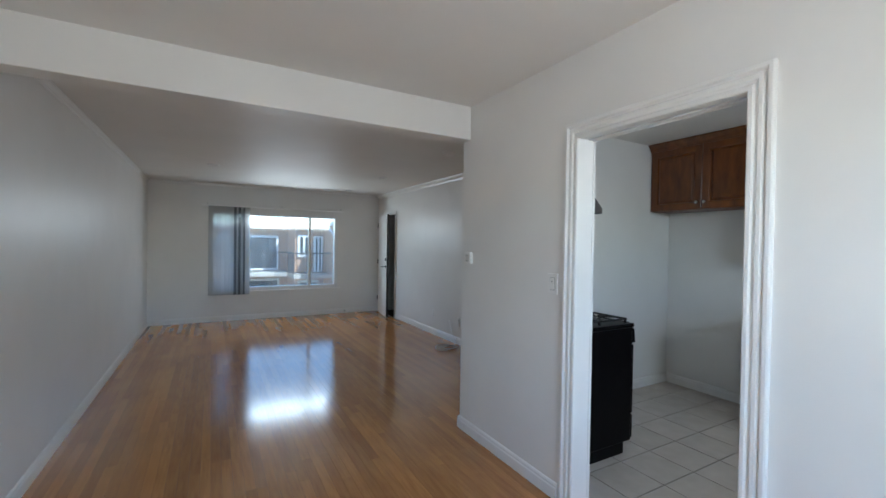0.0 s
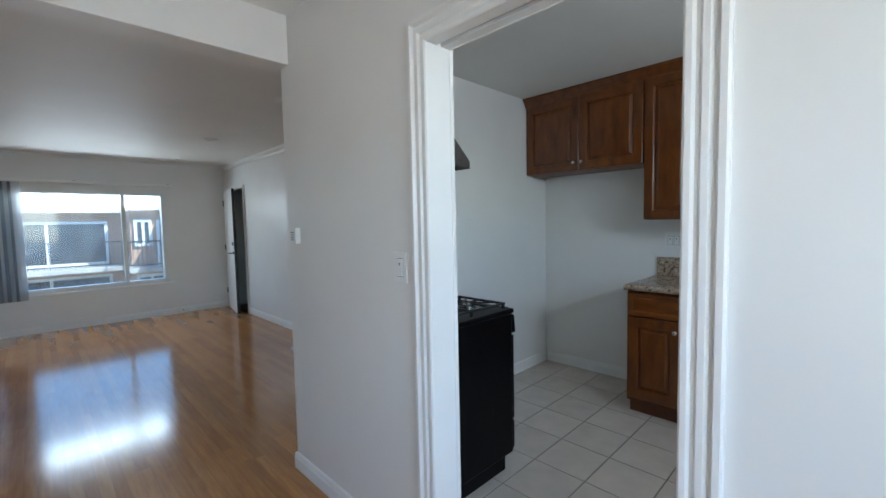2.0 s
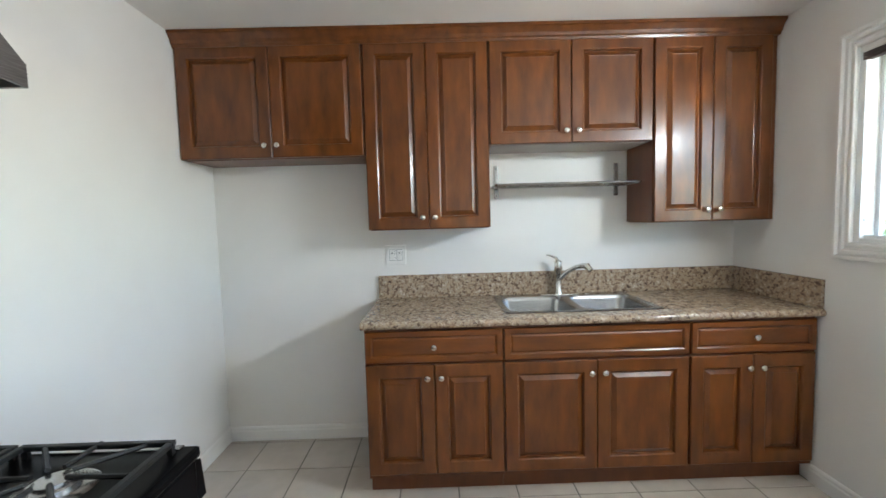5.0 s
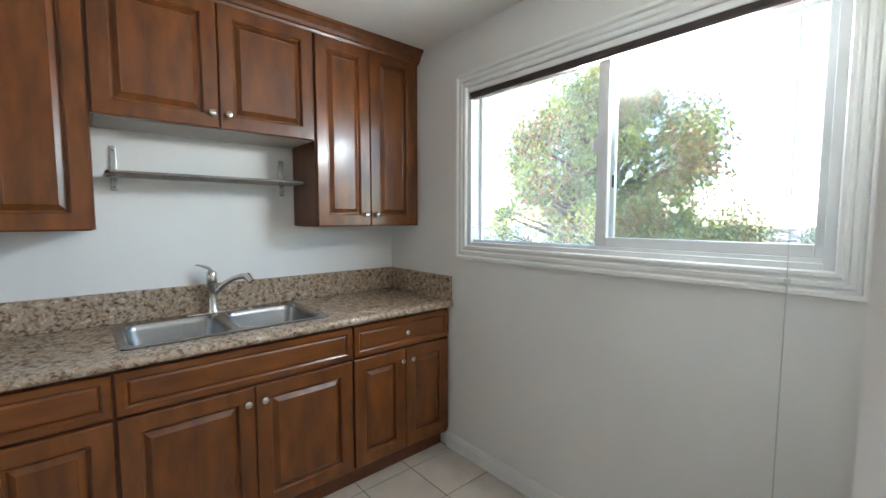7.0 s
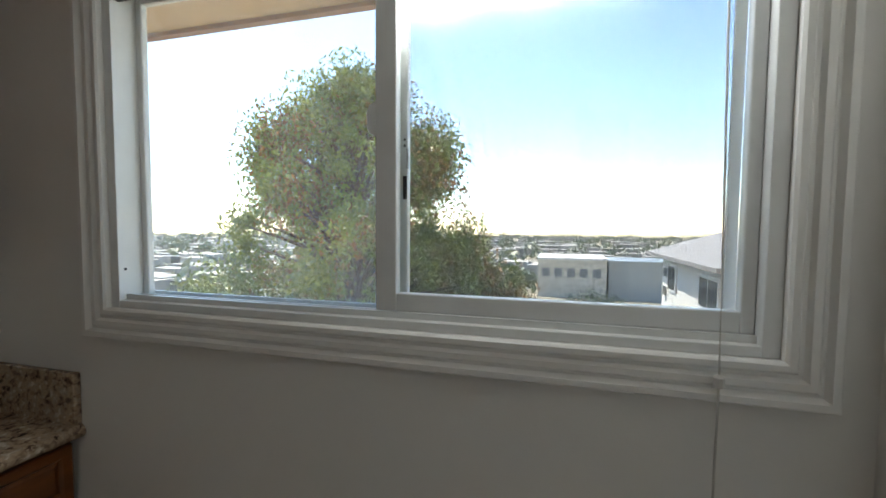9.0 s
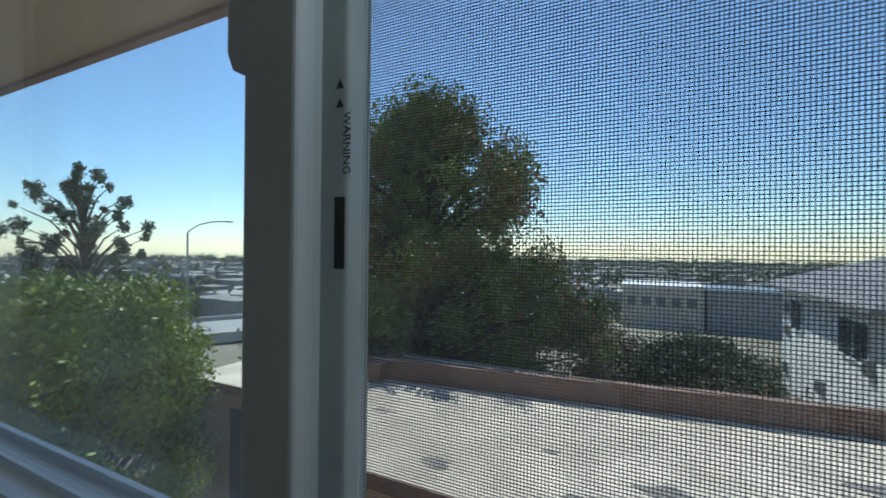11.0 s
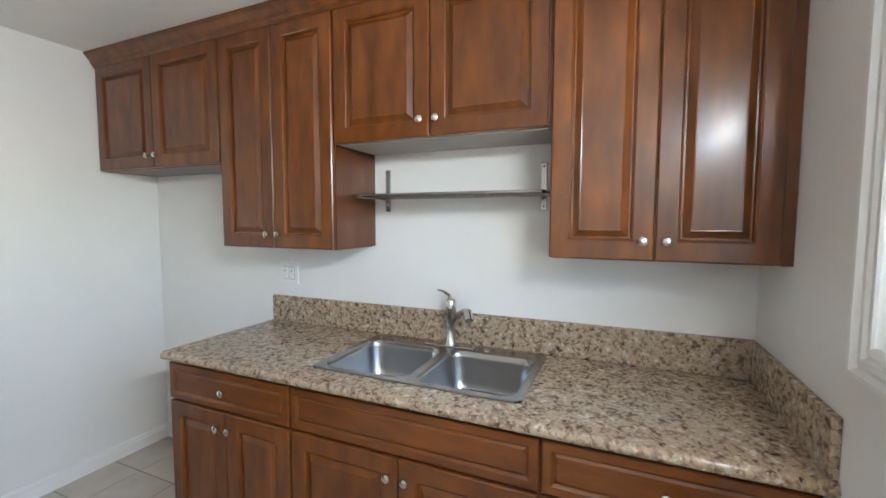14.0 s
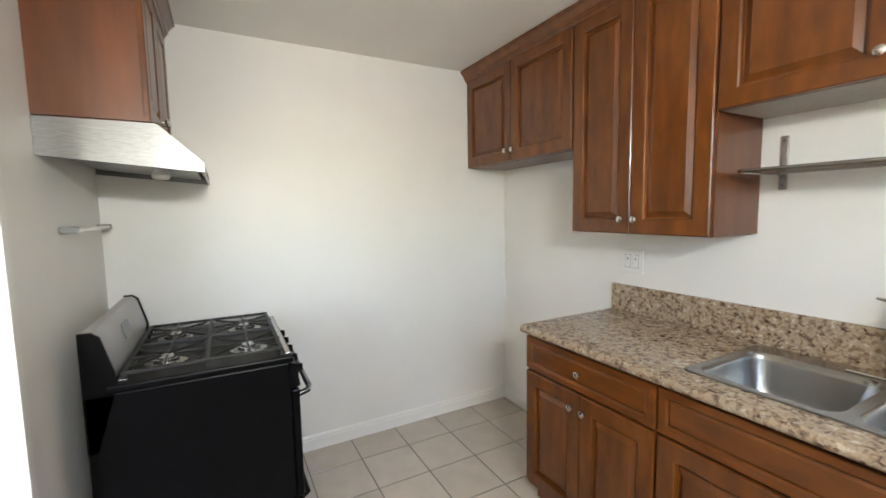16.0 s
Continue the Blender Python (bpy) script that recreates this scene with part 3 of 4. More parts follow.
blind = thing("mini_blind", pose(0, 0, 0), "raised brown mini blind at the top of the kitchen window", "blind")
part("headrail", box(x0 + 0.01, -0.028, 2.09, x1 - 0.01, 0.004, 2.118, 0.003), TRIM, blind)
for i in range(6):
    part("slat", box(x0 + 0.015, -0.027, 2.068 + i * 0.0037, x1 - 0.015, 0.002, 2.0698 + i * 0.0037), BLINDC, blind)
part("bottom_rail", box(x0 + 0.015, -0.027, 2.055, x1 - 0.015, 0.002, 2.066, 0.002), BLINDC, blind)
part("pull_cord", tube([(0.42, 0.012, 2.09), (0.415, 0.028, 1.5), (0.412, 0.030, 1.2), (0.414, 0.026, 0.8), (0.416, 0.024, 0.42)], 0.0022, 6), CORD, blind, "long white pull cord")
part("tassel", lathe([(0.003, 0), (0.008, 0.006), (0.006, 0.03), (0.002, 0.036)], 10, 'Z', (0.416, 0.024, 0.385)), CORD, blind)
part("cord_bead", lathe([(0.003, 0), (0.009, 0.004), (0.009, 0.02), (0.003, 0.025)], 10, 'Z', (0.412, 0.030, 1.2)), CORD, blind)

# ---- kitchen cabinets ----


def cabinet(name, y_left, width, z0, height, depth, front_x, rows, label, rz=-90, toe=0.0, x_side=None):
    """A cabinet unit. rows: (kind, z from, z to) of fronts, 'doors' or 'drawer' or 'false'."""
    root = thing(name, pose(front_x, y_left, z0, 0, 0, rz), label, "cabinet", "kitchen cabinets")
    t = 0.02
    bm = bmesh.new()
    if toe:
        add_box(bm, 0, 0.06, 0, width, depth, toe)
        if "sink" in label:
            for q in ((0, 0, toe, 0.018, depth, height), (width - 0.018, 0, toe, width, depth, height), (0.018, 0, toe, width - 0.018, depth, toe + 0.018), (0.018, depth - 0.01, toe + 0.018, width - 0.018, depth, height), (0.018, 0, toe + 0.018, width - 0.018, 0.016, height)):
                add_box(bm, *q)
        else:
            add_box(bm, 0, 0, toe, width, depth, height)
    else:
        add_box(bm, 0, 0, 0.004, width, depth, height)
    part("body", bm, WOODIN, root)
    if not toe:
        part("underside", boxes((0.012, 0.012, 0, width - 0.012, depth - 0.01, 0.0035)), LAMIN if "rack" in label else WOODIN, root)
    for kind, a, b in rows:
        if kind == 'doors':
            w = (width - 0.010) / 2
            for i in (0, 1):
                d = part("door", raised_panel(w - 0.002, b - a), WOOD, root)
                d.matrix_basis = Matrix.Translation((0.004 + i * (w + 0.002), 0, a))
                kx = w - 0.034 if i == 0 else 0.032
                kz = b - a - 0.062 if toe else 0.062
                part("knob", knob_bm(kx, -t + 0.001, kz), CHROME, d, "satin nickel knob", True)
        else:
            d = part("drawer_front", raised_panel(width - 0.008, b - a, frame_w=0.032, flat=True), WOODH, root)
            d.matrix_basis = Matrix.Translation((0.004, 0, a))
            if kind == 'drawer':
                part("knob", knob_bm((width - 0.008) / 2, -t + 0.004, (b - a) / 2), CHROME, d, "satin nickel knob", True)
    return root


UF = 2.29
for yl, w, zb, lab in ((3.292, 1.005, 1.768, "brown maple wall cabinet over the empty fridge space"), (2.285, 0.684, 1.355, "tall brown maple wall cabinet with two doors"), (1.599, 0.908, 1.808, "short brown maple wall cabinet above the steel rack"), (0.689, 0.660, 1.357, "tall brown maple wall cabinet beside the window wall")):
    cabinet("wall_cabinet", yl, w, zb, 2.375 - zb, KX1 - UF, UF, [('doors', 0.004, 2.375 - zb - 0.004)], lab)
tagged(part("filler_strip", box(UF + 0.002, 0, 1.357, UF + 0.02, 0.028, 2.375), WOODIN), "narrow brown maple filler strip at the wall", "cabinet trim", kind="structure")
crown = [(UF + 0.005, 2.362), (UF - 0.024, 2.362), (UF - 0.028, 2.374), (UF - 0.036, 2.380), (UF - 0.040, 2.396), (UF - 0.060, 2.420), (UF - 0.068, 2.424), (UF - 0.068, 2.438), (UF + 0.005, 2.438)]
tagged(part("crown_moulding", extrude(crown, 'y', 0.002, 3.292), WOODH), "dark brown stepped wooden crown moulding above the cabinets", "moulding")

BF = 1.99
for yl, w, k, lab in ((2.28, 0.690, 'drawer', "brown maple base cabinet with one drawer"), (1.589, 0.935, 'false', "brown maple sink base cabinet with a false drawer front"), (0.653, 0.640, 'drawer', "narrow brown maple base cabinet at the window wall")):
    cabinet("base_cabinet", yl, w, 0, 0.874, KX1 - BF, BF, [('doors', 0.125, 0.690), (k, 0.703, 0.862)], lab, toe=0.10)

# worktop with a cut-out for the sink
SX0, SX1, SY0, SY1 = 2.055, 2.555, 0.728, 1.565
edge = [(2.075, 0.876)] + [(1.962 + 0.019 * math.cos(a) - 0.0, 0.895 + 0.019 * math.sin(a)) for a in (radians(270 - 18 * k) for k in range(11))] + [(2.075, 0.914)]
worktop = thing("worktop", pose(0, 0, 0), "speckled brown granite worktop with a rounded front edge", "worktop")
part("front_edge", extrude(edge, 'y', 0.001, 2.292), GRANITE, worktop, "", True)
for a in ((2.0755, SY1 - 0.02, 0.876, KX1 - 0.001, 2.292, 0.914), (2.0755, 0.001, 0.876, KX1 - 0.001, SY0 + 0.02, 0.914), (SX1 - 0.02, SY0 + 0.02, 0.876, KX1 - 0.001, SY1 - 0.02, 0.914)):
    part("slab", box(*a), GRANITE, worktop)
bsp = thing("backsplash", pose(0, 0, 0), "low speckled brown granite backsplash along the wall", "backsplash")
part("back_slab", box(KX1 - 0.02, 0.001, 0.915, KX1 - 0.0005, 2.285, 1.060, 0.002), GRANITE, bsp)
part("side_slab", box(1.957, 0.0005, 0.915, KX1 - 0.021, 0.02, 1.060, 0.002), GRANITE, bsp)

# sink
sink = thing("sink", pose(0, 0, 0.914), "stainless steel double-bowl drop-in sink in the granite worktop", "sink")
bm = bmesh.new()
loops = [rrect(SX0, SY0, SX1, SY1, 0.03, 0.001), rrect(SX0 + 0.006, SY0 + 0.006, SX1 - 0.006, SY1 - 0.006, 0.028, 0.005)]
ymid = (SY0 + SY1) / 2
bowls = [(SX0 + 0.03, SY0 + 0.03, SX1 - 0.085, ymid - 0.014), (SX0 + 0.03, ymid + 0.014, SX1 - 0.085, SY1 - 0.03)]


def ring(pts):
    return [bm.verts.new(p) for p in pts]


def bridge(a, b):
    for k in range(len(a)):
        bm.faces.new((a[k], a[(k + 1) % len(a)], b[(k + 1) % len(b)], b[k]))


o0, o1 = ring(loops[0]), ring(loops[1])
bridge(o0, o1)
edges = [bm.edges.get((o1[k], o1[(k + 1) % len(o1)])) for k in range(len(o1))]
tops = []
for b0 in bowls:
    r = ring(rrect(*b0, 0.06, 0.005))
    for k in range(len(r)):
        edges.append(bm.edges.new((r[k], r[(k + 1) % len(r)])))
    tops.append(r)
bmesh.ops.triangle_fill(bm, edges=edges, use_beauty=True)
bmesh.ops.recalc_face_normals(bm, faces=bm.faces)
part("rim", bm, STEEL, sink)
for b0 in bowls:
    bm = bmesh.new()
    prev = ring(rrect(*b0, 0.06, 0.005))
    for ins, z, rr in ((0.006, -0.002, 0.058), (0.010, -0.02, 0.056), (0.018, -0.12, 0.06), (0.03, -0.148, 0.06), (0.055, -0.160, 0.05), (0.12, -0.165, 0.03)):
        nxt = ring(rrect(b0[0] + ins, b0[1] + ins, b0[2] - ins, b0[3] - ins, rr, z))
        bridge(prev, nxt)
        prev = nxt
    bm.faces.new(prev)
    bmesh.ops.recalc_face_normals(bm, faces=bm.faces)
    bmesh.ops.reverse_faces(bm, faces=bm.faces)
    bw = part("bowl", bm, STEEL, sink, "", True)
    part("drain", lathe([(0.045, 0), (0.045, 0.003), (0.03, 0.004), (0.025, 0.001), (0.002, 0.001)], 20, 'Z', ((b0[0] + b0[2]) / 2, (b0[1] + b0[3]) / 2, -0.1648)), CHROME, bw, "", True)
for yy in (0.98, 1.05):
    part("hole_cover", lathe([(0.017, 0), (0.016, 0.004), (0.002, 0.005)], 14, 'Z', (SX1 - 0.04, yy, 0.005)), CHROME, sink, "", True)

faucet = thing("faucet", pose(2.520, 1.155, 0.919), "brushed nickel single-lever kitchen faucet behind the sink", "faucet")
part("base_plate", box(-0.028, -0.12, 0, 0.028, 0.12, 0.006, 0.003), CHROME, faucet)
part("body", lathe([(0.028, 0.006), (0.027, 0.012), (0.022, 0.02), (0.021, 0.15), (0.024, 0.155), (0.024, 0.205), (0.018, 0.214), (0.002, 0.216)], 18), CHROME, faucet, "", True)
part("spout", tube([(-0.005, -0.01, 0.10), (-0.035, -0.045, 0.145), (-0.075, -0.085, 0.178), (-0.115, -0.115, 0.190), (-0.145, -0.135, 0.188)], [0.014, 0.014, 0.014, 0.016, 0.018], 14), CHROME, faucet, "", True)
part("spray_head", tube([(-0.135, -0.128, 0.196), (-0.160, -0.145, 0.165)], [0.019, 0.017], 14), CHROME, faucet, "", True)
part("lever", tube([(0, 0, 0.208), (0.006, 0.012, 0.230), (0.012, 0.045, 0.246), (0.012, 0.070, 0.250)], [0.011, 0.008, 0.006, 0.004], 10), CHROME, faucet, "", True)

# steel rack
rack = thing("dish_rack_shelf", pose(0, 0, 1.595), "brushed steel wall rack below the short cabinet", "rack")
ra, rb, xf, xb = 1.555, 0.722, 2.345, 2.56
loop = []
for cx, cy, a0 in ((xf + 0.012, ra - 0.012, 90), (xf + 0.012, rb + 0.012, 180), (xb - 0.012, rb + 0.012, 270), (xb - 0.012, ra - 0.012, 0)):
    for k in range(5):
        a = radians(a0 + 90 * k / 4)
        loop.append((cx + 0.012 * math.cos(a), cy + 0.012 * math.sin(a), 0))
part("rail_loop", tube(loop + loop[:1], 0.0075, 10), STEEL, rack, "", True)
for i in range(9):
    xx = xf + 0.022 + i * 0.0212
    part("rod", tube([(xx, ra - 0.004, 0), (xx, rb + 0.004, 0)], 0.0035, 6), STEEL, rack, "", True)
for yy in (1.522, 0.762):
    br = part("bracket", box(KX1 - 0.008, yy - 0.013, -0.065, KX1 - 0.0005, yy + 0.013, 0.138, 0.002), STEEL, rack)
    part("arm", extrude([(xb - 0.01, 0.007), (KX1 - 0.008, 0.018), (KX1 - 0.008, -0.02), (xb - 0.01, -0.009)], 'y', yy - 0.003, yy + 0.003), STEEL, br)
    for zz in (-0.048, 0.12):
        part("screw", lathe([(0.004, 0), (0.001, 0.002)], 8, 'X', (KX1 - 0.0105, yy, zz)), DARK, br)


def wall_plate(y, z, w, h, x, sign, gangs, label, name="wall_plate"):
    """A plate on a wall that faces +x or -x."""
    p = thing(name, pose(x, y, z, 0, 0, 90 if sign > 0 else -90), label, "wall plate")
    part("plate", box(-w / 2, -0.009, -h / 2, w / 2, -0.0003, h / 2, 0.002), PLATE, p)
    for i in range(gangs):
        cx = (i - (gangs - 1) / 2) * 0.046
        # darker rim round the rocker paints the shadow line of its recess
        part("gap_shade", box(cx - 0.0185, -0.0094, -0.0355, cx + 0.0185, -0.0088, 0.0355), METALG, p)
        part("rocker", box(cx - 0.016, -0.012, -0.033, cx + 0.016, -0.008, 0.033, 0.0015), PLATE, p)
        part("slot", box(cx - 0.003, -0.0123, 0.008, cx + 0.003, -0.0119, 0.018), DARK, p)
    return p


wall_plate(2.170, 1.190, 0.128, 0.124, KX1, -1, 2, "white two-gang switch and outlet plate above the worktop")
wall_plate(2.383, 1.20, 0.072, 0.116, WX, -1, 1, "white light switch plate beside the doorway")
for yy in (5.6, 6.35):
    wall_plate(yy, 0.32, 0.07, 0.115, LX1, -1, 1, "white wall outlet low on the entry wall")

thermo = thing("thermostat", pose(WX, 3.243, 1.313, 0, 0, -90), "small white wall thermostat with vent slots", "thermostat")
part("housing", box(-0.034, -0.03, -0.042, 0.034, -0.0003, 0.042, 0.004), PLATE, thermo)
for i in range(4):
    part("vent_slot", box(-0.02, -0.0308, -0.022 + i * 0.013, 0.02, -0.0302, -0.018 + i * 0.013), DARK, thermo)

# ---- gas range: local x along the wall, front towards -y ----
stove = thing("gas_range", pose(KX0 + 0.044 + 0.69, 2.478, 0, 0, 0, 90) @ Matrix.Diagonal((1, 1, 0.976, 1)), "black gas range with cast iron grates and grey backguard", "stove")
SW, SD = 0.76, 0.66
part("body", box(0, 0.0, 0.09, SW, SD - 0.0, 0.885, 0.006), BLACK, stove)
part("kick_panel", box(0.02, 0.05, 0.0, SW - 0.02, SD - 0.02, 0.09), BLACK, stove)
part("cooktop", boxes((-0.004, -0.015, 0.886, SW + 0.004, SD - 0.06, 0.914), bev=0.008), BLACK, stove)
part("oven_door", box(0.012, -0.035, 0.27, SW - 0.012, -0.001, 0.76, 0.01), BLACK, stove)
part("drawer", box(0.012, -0.035, 0.095, SW - 0.012, -0.001, 0.262, 0.01), BLACK, stove)
part("door_glass", box(0.14, -0.038, 0.37, SW - 0.14, -0.0352, 0.64, 0.001), WINDK, stove)
part("handle", tube([(0.06, -0.03, 0.715), (0.06, -0.075, 0.728), (0.10, -0.085, 0.73), (SW - 0.10, -0.085, 0.73), (SW - 0.06, -0.075, 0.728), (SW - 0.06, -0.03, 0.715)], 0.013, 10), HANDLE, stove, "glossy black oven handle", True)
part("drawer_handle", tube([(0.09, -0.03, 0.215), (0.10, -0.06, 0.225), (SW - 0.10, -0.06, 0.225), (SW - 0.09, -0.03, 0.215)], 0.011, 10), BLACK, stove, "", True)
part("control_panel", extrude([(-0.001, 0.775), (-0.038, 0.775), (-0.026, 0.872), (-0.001, 0.884)], 'x', 0.006, SW - 0.006), BLACK, stove)
for i in range(5):
    part("knob", lathe([(0.021, 0), (0.021, 0.012), (0.016, 0.03), (0.002, 0.031)], 16, '-Y', (0.09 + i * 0.145, -0.031, 0.825)), BLACK, stove, "black burner knob", True)
BG = [(SD - 0.075, 0.905), (SD - 0.085, 0.96), (SD - 0.055, 1.085), (SD - 0.035, 1.105), (SD - 0.002, 1.105), (SD - 0.002, 0.70), (SD - 0.02, 0.70)]
bgp = part("backguard", extrude(BG, 'x', 0.012, SW - 0.012), BGREY, stove, "light grey metal backguard", True)
for xx in (0, SW - 0.0115):
    part("end_cap", extrude([(SD - 0.092, 0.90), (SD - 0.092, 0.96), (SD - 0.060, 1.092), (SD - 0.036, 1.112), (SD, 1.112), (SD, 0.68), (SD - 0.03, 0.68)], 'x', xx, xx + 0.0115), BLACK, bgp, "black end cap")
part("clock_panel", extrude([(SD - 0.0795, 1.0), (SD - 0.081, 1.0), (SD - 0.0645, 1.062), (SD - 0.063, 1.062)], 'x', 0.30, 0.43), WINDK, bgp, "dark clock panel")
for cx in (0.20, 0.56):
    for cy in (0.14, 0.44):
        part("burner", lathe([(0.075, 0.914), (0.07, 0.917), (0.045, 0.918), (0.045, 0.928), (0.032, 0.930), (0.032, 0.936), (0.002, 0.938)], 20, 'Z', (cx, cy, 0)), STEEL, stove, "aluminium burner with cap", True)
part("front_trim", box(0.03, -0.008, 0.9145, SW - 0.03, 0.012, 0.919, 0.002), STEEL, stove)
part("rear_trim", box(0.03, SD - 0.12, 0.9145, SW - 0.03, SD - 0.09, 0.922, 0.002), STEEL, stove)
for gx in (0.03, 0.385):
    g = bmesh.new()
    w, y0, y1, zt = 0.345, 0.02, 0.56, 0.948
    for a in ((gx, y0, zt - 0.012, gx + w, y0 + 0.014, zt), (gx, y1 - 0.014, zt - 0.012, gx + w, y1, zt), (gx, y0 + 0.014, zt - 0.012, gx + 0.014, y1 - 0.014, zt), (gx + w - 0.014, y0 + 0.014, zt - 0.012, gx + w, y1 - 0.014, zt), (gx + 0.014, 0.283, zt - 0.012, gx + w - 0.014, 0.297, zt)):
        add_box(g, *a, 0.002)
    for fx in (gx + 0.004, gx + w - 0.016):
        for fy in (y0, 0.283, y1 - 0.012):
            add_box(g, fx, fy, 0.914, fx + 0.012, fy + 0.012, zt - 0.006)
    for cy in (0.145, 0.435):
        for a in (0, 45, 90, 135, 180, 225, 270, 315):
            c, s = math.cos(radians(a)), math.sin(radians(a))
            L = 0.155 if a % 90 == 0 and a in (0, 180) else (0.13 if a % 90 == 0 else 0.17)
            tube([(gx + w / 2 + c * 0.035, cy + s * 0.035, zt - 0.004), (gx + w / 2 + c * L, cy + s * min(L, 0.19), zt - 0.006)], 0.0055, 6, g)
    part("grate", g, IRON, stove, "black cast iron grate")

# ---- range hood and cabinet above ----
cabinet("wall_cabinet", 2.545, 0.745, 1.802, 2.375 - 1.802, 0.30, KX0 + 0.30, [('doors', 0.004, 0.565)], "brown maple wall cabinet over the range hood", rz=90)
cf = KX0 + 0.30
tagged(part("crown_moulding", extrude([(KX0 + 0.30 + UF - p, z) for p, z in crown], 'y', 2.535, 3.293), WOODH), "dark brown wooden crown moulding above the hood cabinet", "moulding")
hood = thing("range_hood", pose(KX0 + 0.001, 2.541, 1.80, 0, 0, 0), "stainless steel under-cabinet range hood with slanted front", "range hood")
HP = [(0, 0), (0.33, 0), (0.345, -0.008), (0.475, -0.132), (0.475, -0.168), (0.468, -0.168), (0.468, -0.138), (0.335, -0.012), (0, -0.012)]
part("shell", extrude(HP, 'y', 0, 0.748), HOODM, hood)
SIDE = [(0, 0), (0.33, 0), (0.345, -0.008), (0.475, -0.132), (0.475, -0.168), (0, -0.125)]
for yy in (-0.002, 0.746):
    part("side_panel", extrude(SIDE, 'y', yy, yy + 0.004), HOODM, hood)
part("filter", extrude([(0.02, -0.10), (0.44, -0.140), (0.44, -0.145), (0.02, -0.105)], 'y', 0.03, 0.715), METALG, hood, "grey mesh grease filter")
part("lamp_bulb", lathe([(0.002, -0.175), (0.03, -0.17), (0.036, -0.155), (0.02, -0.13)], 14, 'Z', (0.30, 0.36, 0)), PLATE, hood, "unlit white hood lamp", True)
part("control_strip", box(0.4755, 0.30, -0.162, 0.478, 0.47, -0.142, 0.001), BLACK, hood)

towel = thing("towel_bar", pose(KX0, 0, 1.425), "short chrome towel bar on the wall beside the range", "towel bar")
part("bar", tube([(0.05, 2.70, 0), (0.05, 3.22, 0)], 0.006, 10), CHROME, towel, "", True)
for yy in (2.705, 3.215):
    part("post", box(0.0005, yy - 0.009, -0.012, 0.057, yy + 0.009, 0.012, 0.004), STEEL, towel)

# ---- living room ----
window_2 = thing("window_2", pose(0, 0, 0), "white vinyl sliding living room window with a sill", "window", kind="structure")
a, b, c, d = LW
part("window_frame", boxes((a, LY1 - 0.01, c, a + 0.06, LY1 + 0.12, d), (b - 0.06, LY1 - 0.01, c, b, LY1 + 0.12, d), (a + 0.06, LY1 - 0.01, c, b - 0.06, LY1 + 0.12, c + 0.06), (a + 0.06, LY1 - 0.01, d - 0.05, b - 0.06, LY1 + 0.12, d)), VINYL, window_2)
part("stile", box(0.02, LY1 + 0.03, c + 0.06, 0.065, LY1 + 0.09, d - 0.05), VINYL, window_2)
part("stile", box(-1.085, LY1 + 0.04, c + 0.06, -1.05, LY1 + 0.09, d - 0.05), VINYL, window_2)
for u0, u1 in ((a + 0.06, -1.085), (-1.05, 0.02), (0.065, b - 0.06)):
    g = part("pane", box(u0, LY1 + 0.062, c + 0.06, u1, LY1 + 0.067, d - 0.05), TINTED, window_2)
    g.visible_shadow = False
part("window_sill", box(a - 0.06, LY1 - 0.035, c - 0.03, b + 0.06, LY1 - 0.0005, c - 0.001, 0.004), TRIM, window_2)
vb = thing("vertical_blind", pose(0, 0, 0), "white and grey vertical blind drawn to the side of the window", "blind")
part("headrail", box(-1.76, LY1 - 0.085, 2.005, 0.66, LY1 - 0.045, 2.04, 0.004), TRIM, vb)
for xx in (-1.7, -0.5, 0.6):
    part("bracket", box(xx, LY1 - 0.06, 2.035, xx + 0.03, LY1 - 0.0005, 2.05), METALG, vb)
for i in range(6):
    p = part("slat", box(-0.043, -0.001, 0, 0.043, 0.001, 1.54), SHEER, vb)
    p.matrix_basis = pose(-1.62 + i * 0.062, LY1 - 0.065, 0.465, 0, 0, 20 + 8 * (i % 2))
for i in range(7):
    p = part("slat", box(-0.043, -0.001, 0, 0.043, 0.001, 1.54), GREYBL if i % 2 else SHEER, vb)
    p.matrix_basis = pose(-1.27 + i * 0.036, LY1 - 0.065, 0.462, 0, 0, 22 + 9 * (i % 3))

door_2 = thing("door_2", pose(LX1 - 0.004, ED1 - 0.006, 0, 0, 0, -90 - 9), "white flush entry door standing slightly open", "door", kind="structure")
part("leaf", box(0.004, -0.042, 0.008, ED1 - ED0 - 0.01, 0, EDH - 0.006, 0.003), TRIM, door_2)
# dark strip on the leaf's free edge paints the shade in the gap
part("edge_shade", box(ED1 - ED0 - 0.0095, -0.04, 0.01, ED1 - ED0 - 0.007, -0.002, EDH - 0.008), DARK, door_2)
part("door_lever", tube([(0.72, -0.042, 0.96), (0.72, -0.085, 0.96), (0.70, -0.095, 0.96), (0.60, -0.095, 0.955)], 0.009, 8), RAILM, door_2, "dark metal lever", True)
part("rose", lathe([(0.028, 0), (0.026, 0.008), (0.002, 0.009)], 16, '-Y', (0.72, -0.042, 0.96)), RAILM, door_2)
part("deadbolt", lathe([(0.028, 0), (0.026, 0.014), (0.002, 0.016)], 16, '-Y', (0.72, -0.042, 1.10)), RAILM, door_2)
for zz in (0.25, 0.98, 1.72):
    part("hinge", tube([(0.0, -0.048, zz), (0.0, -0.048, zz + 0.09)], 0.008, 8), RAILM, door_2)
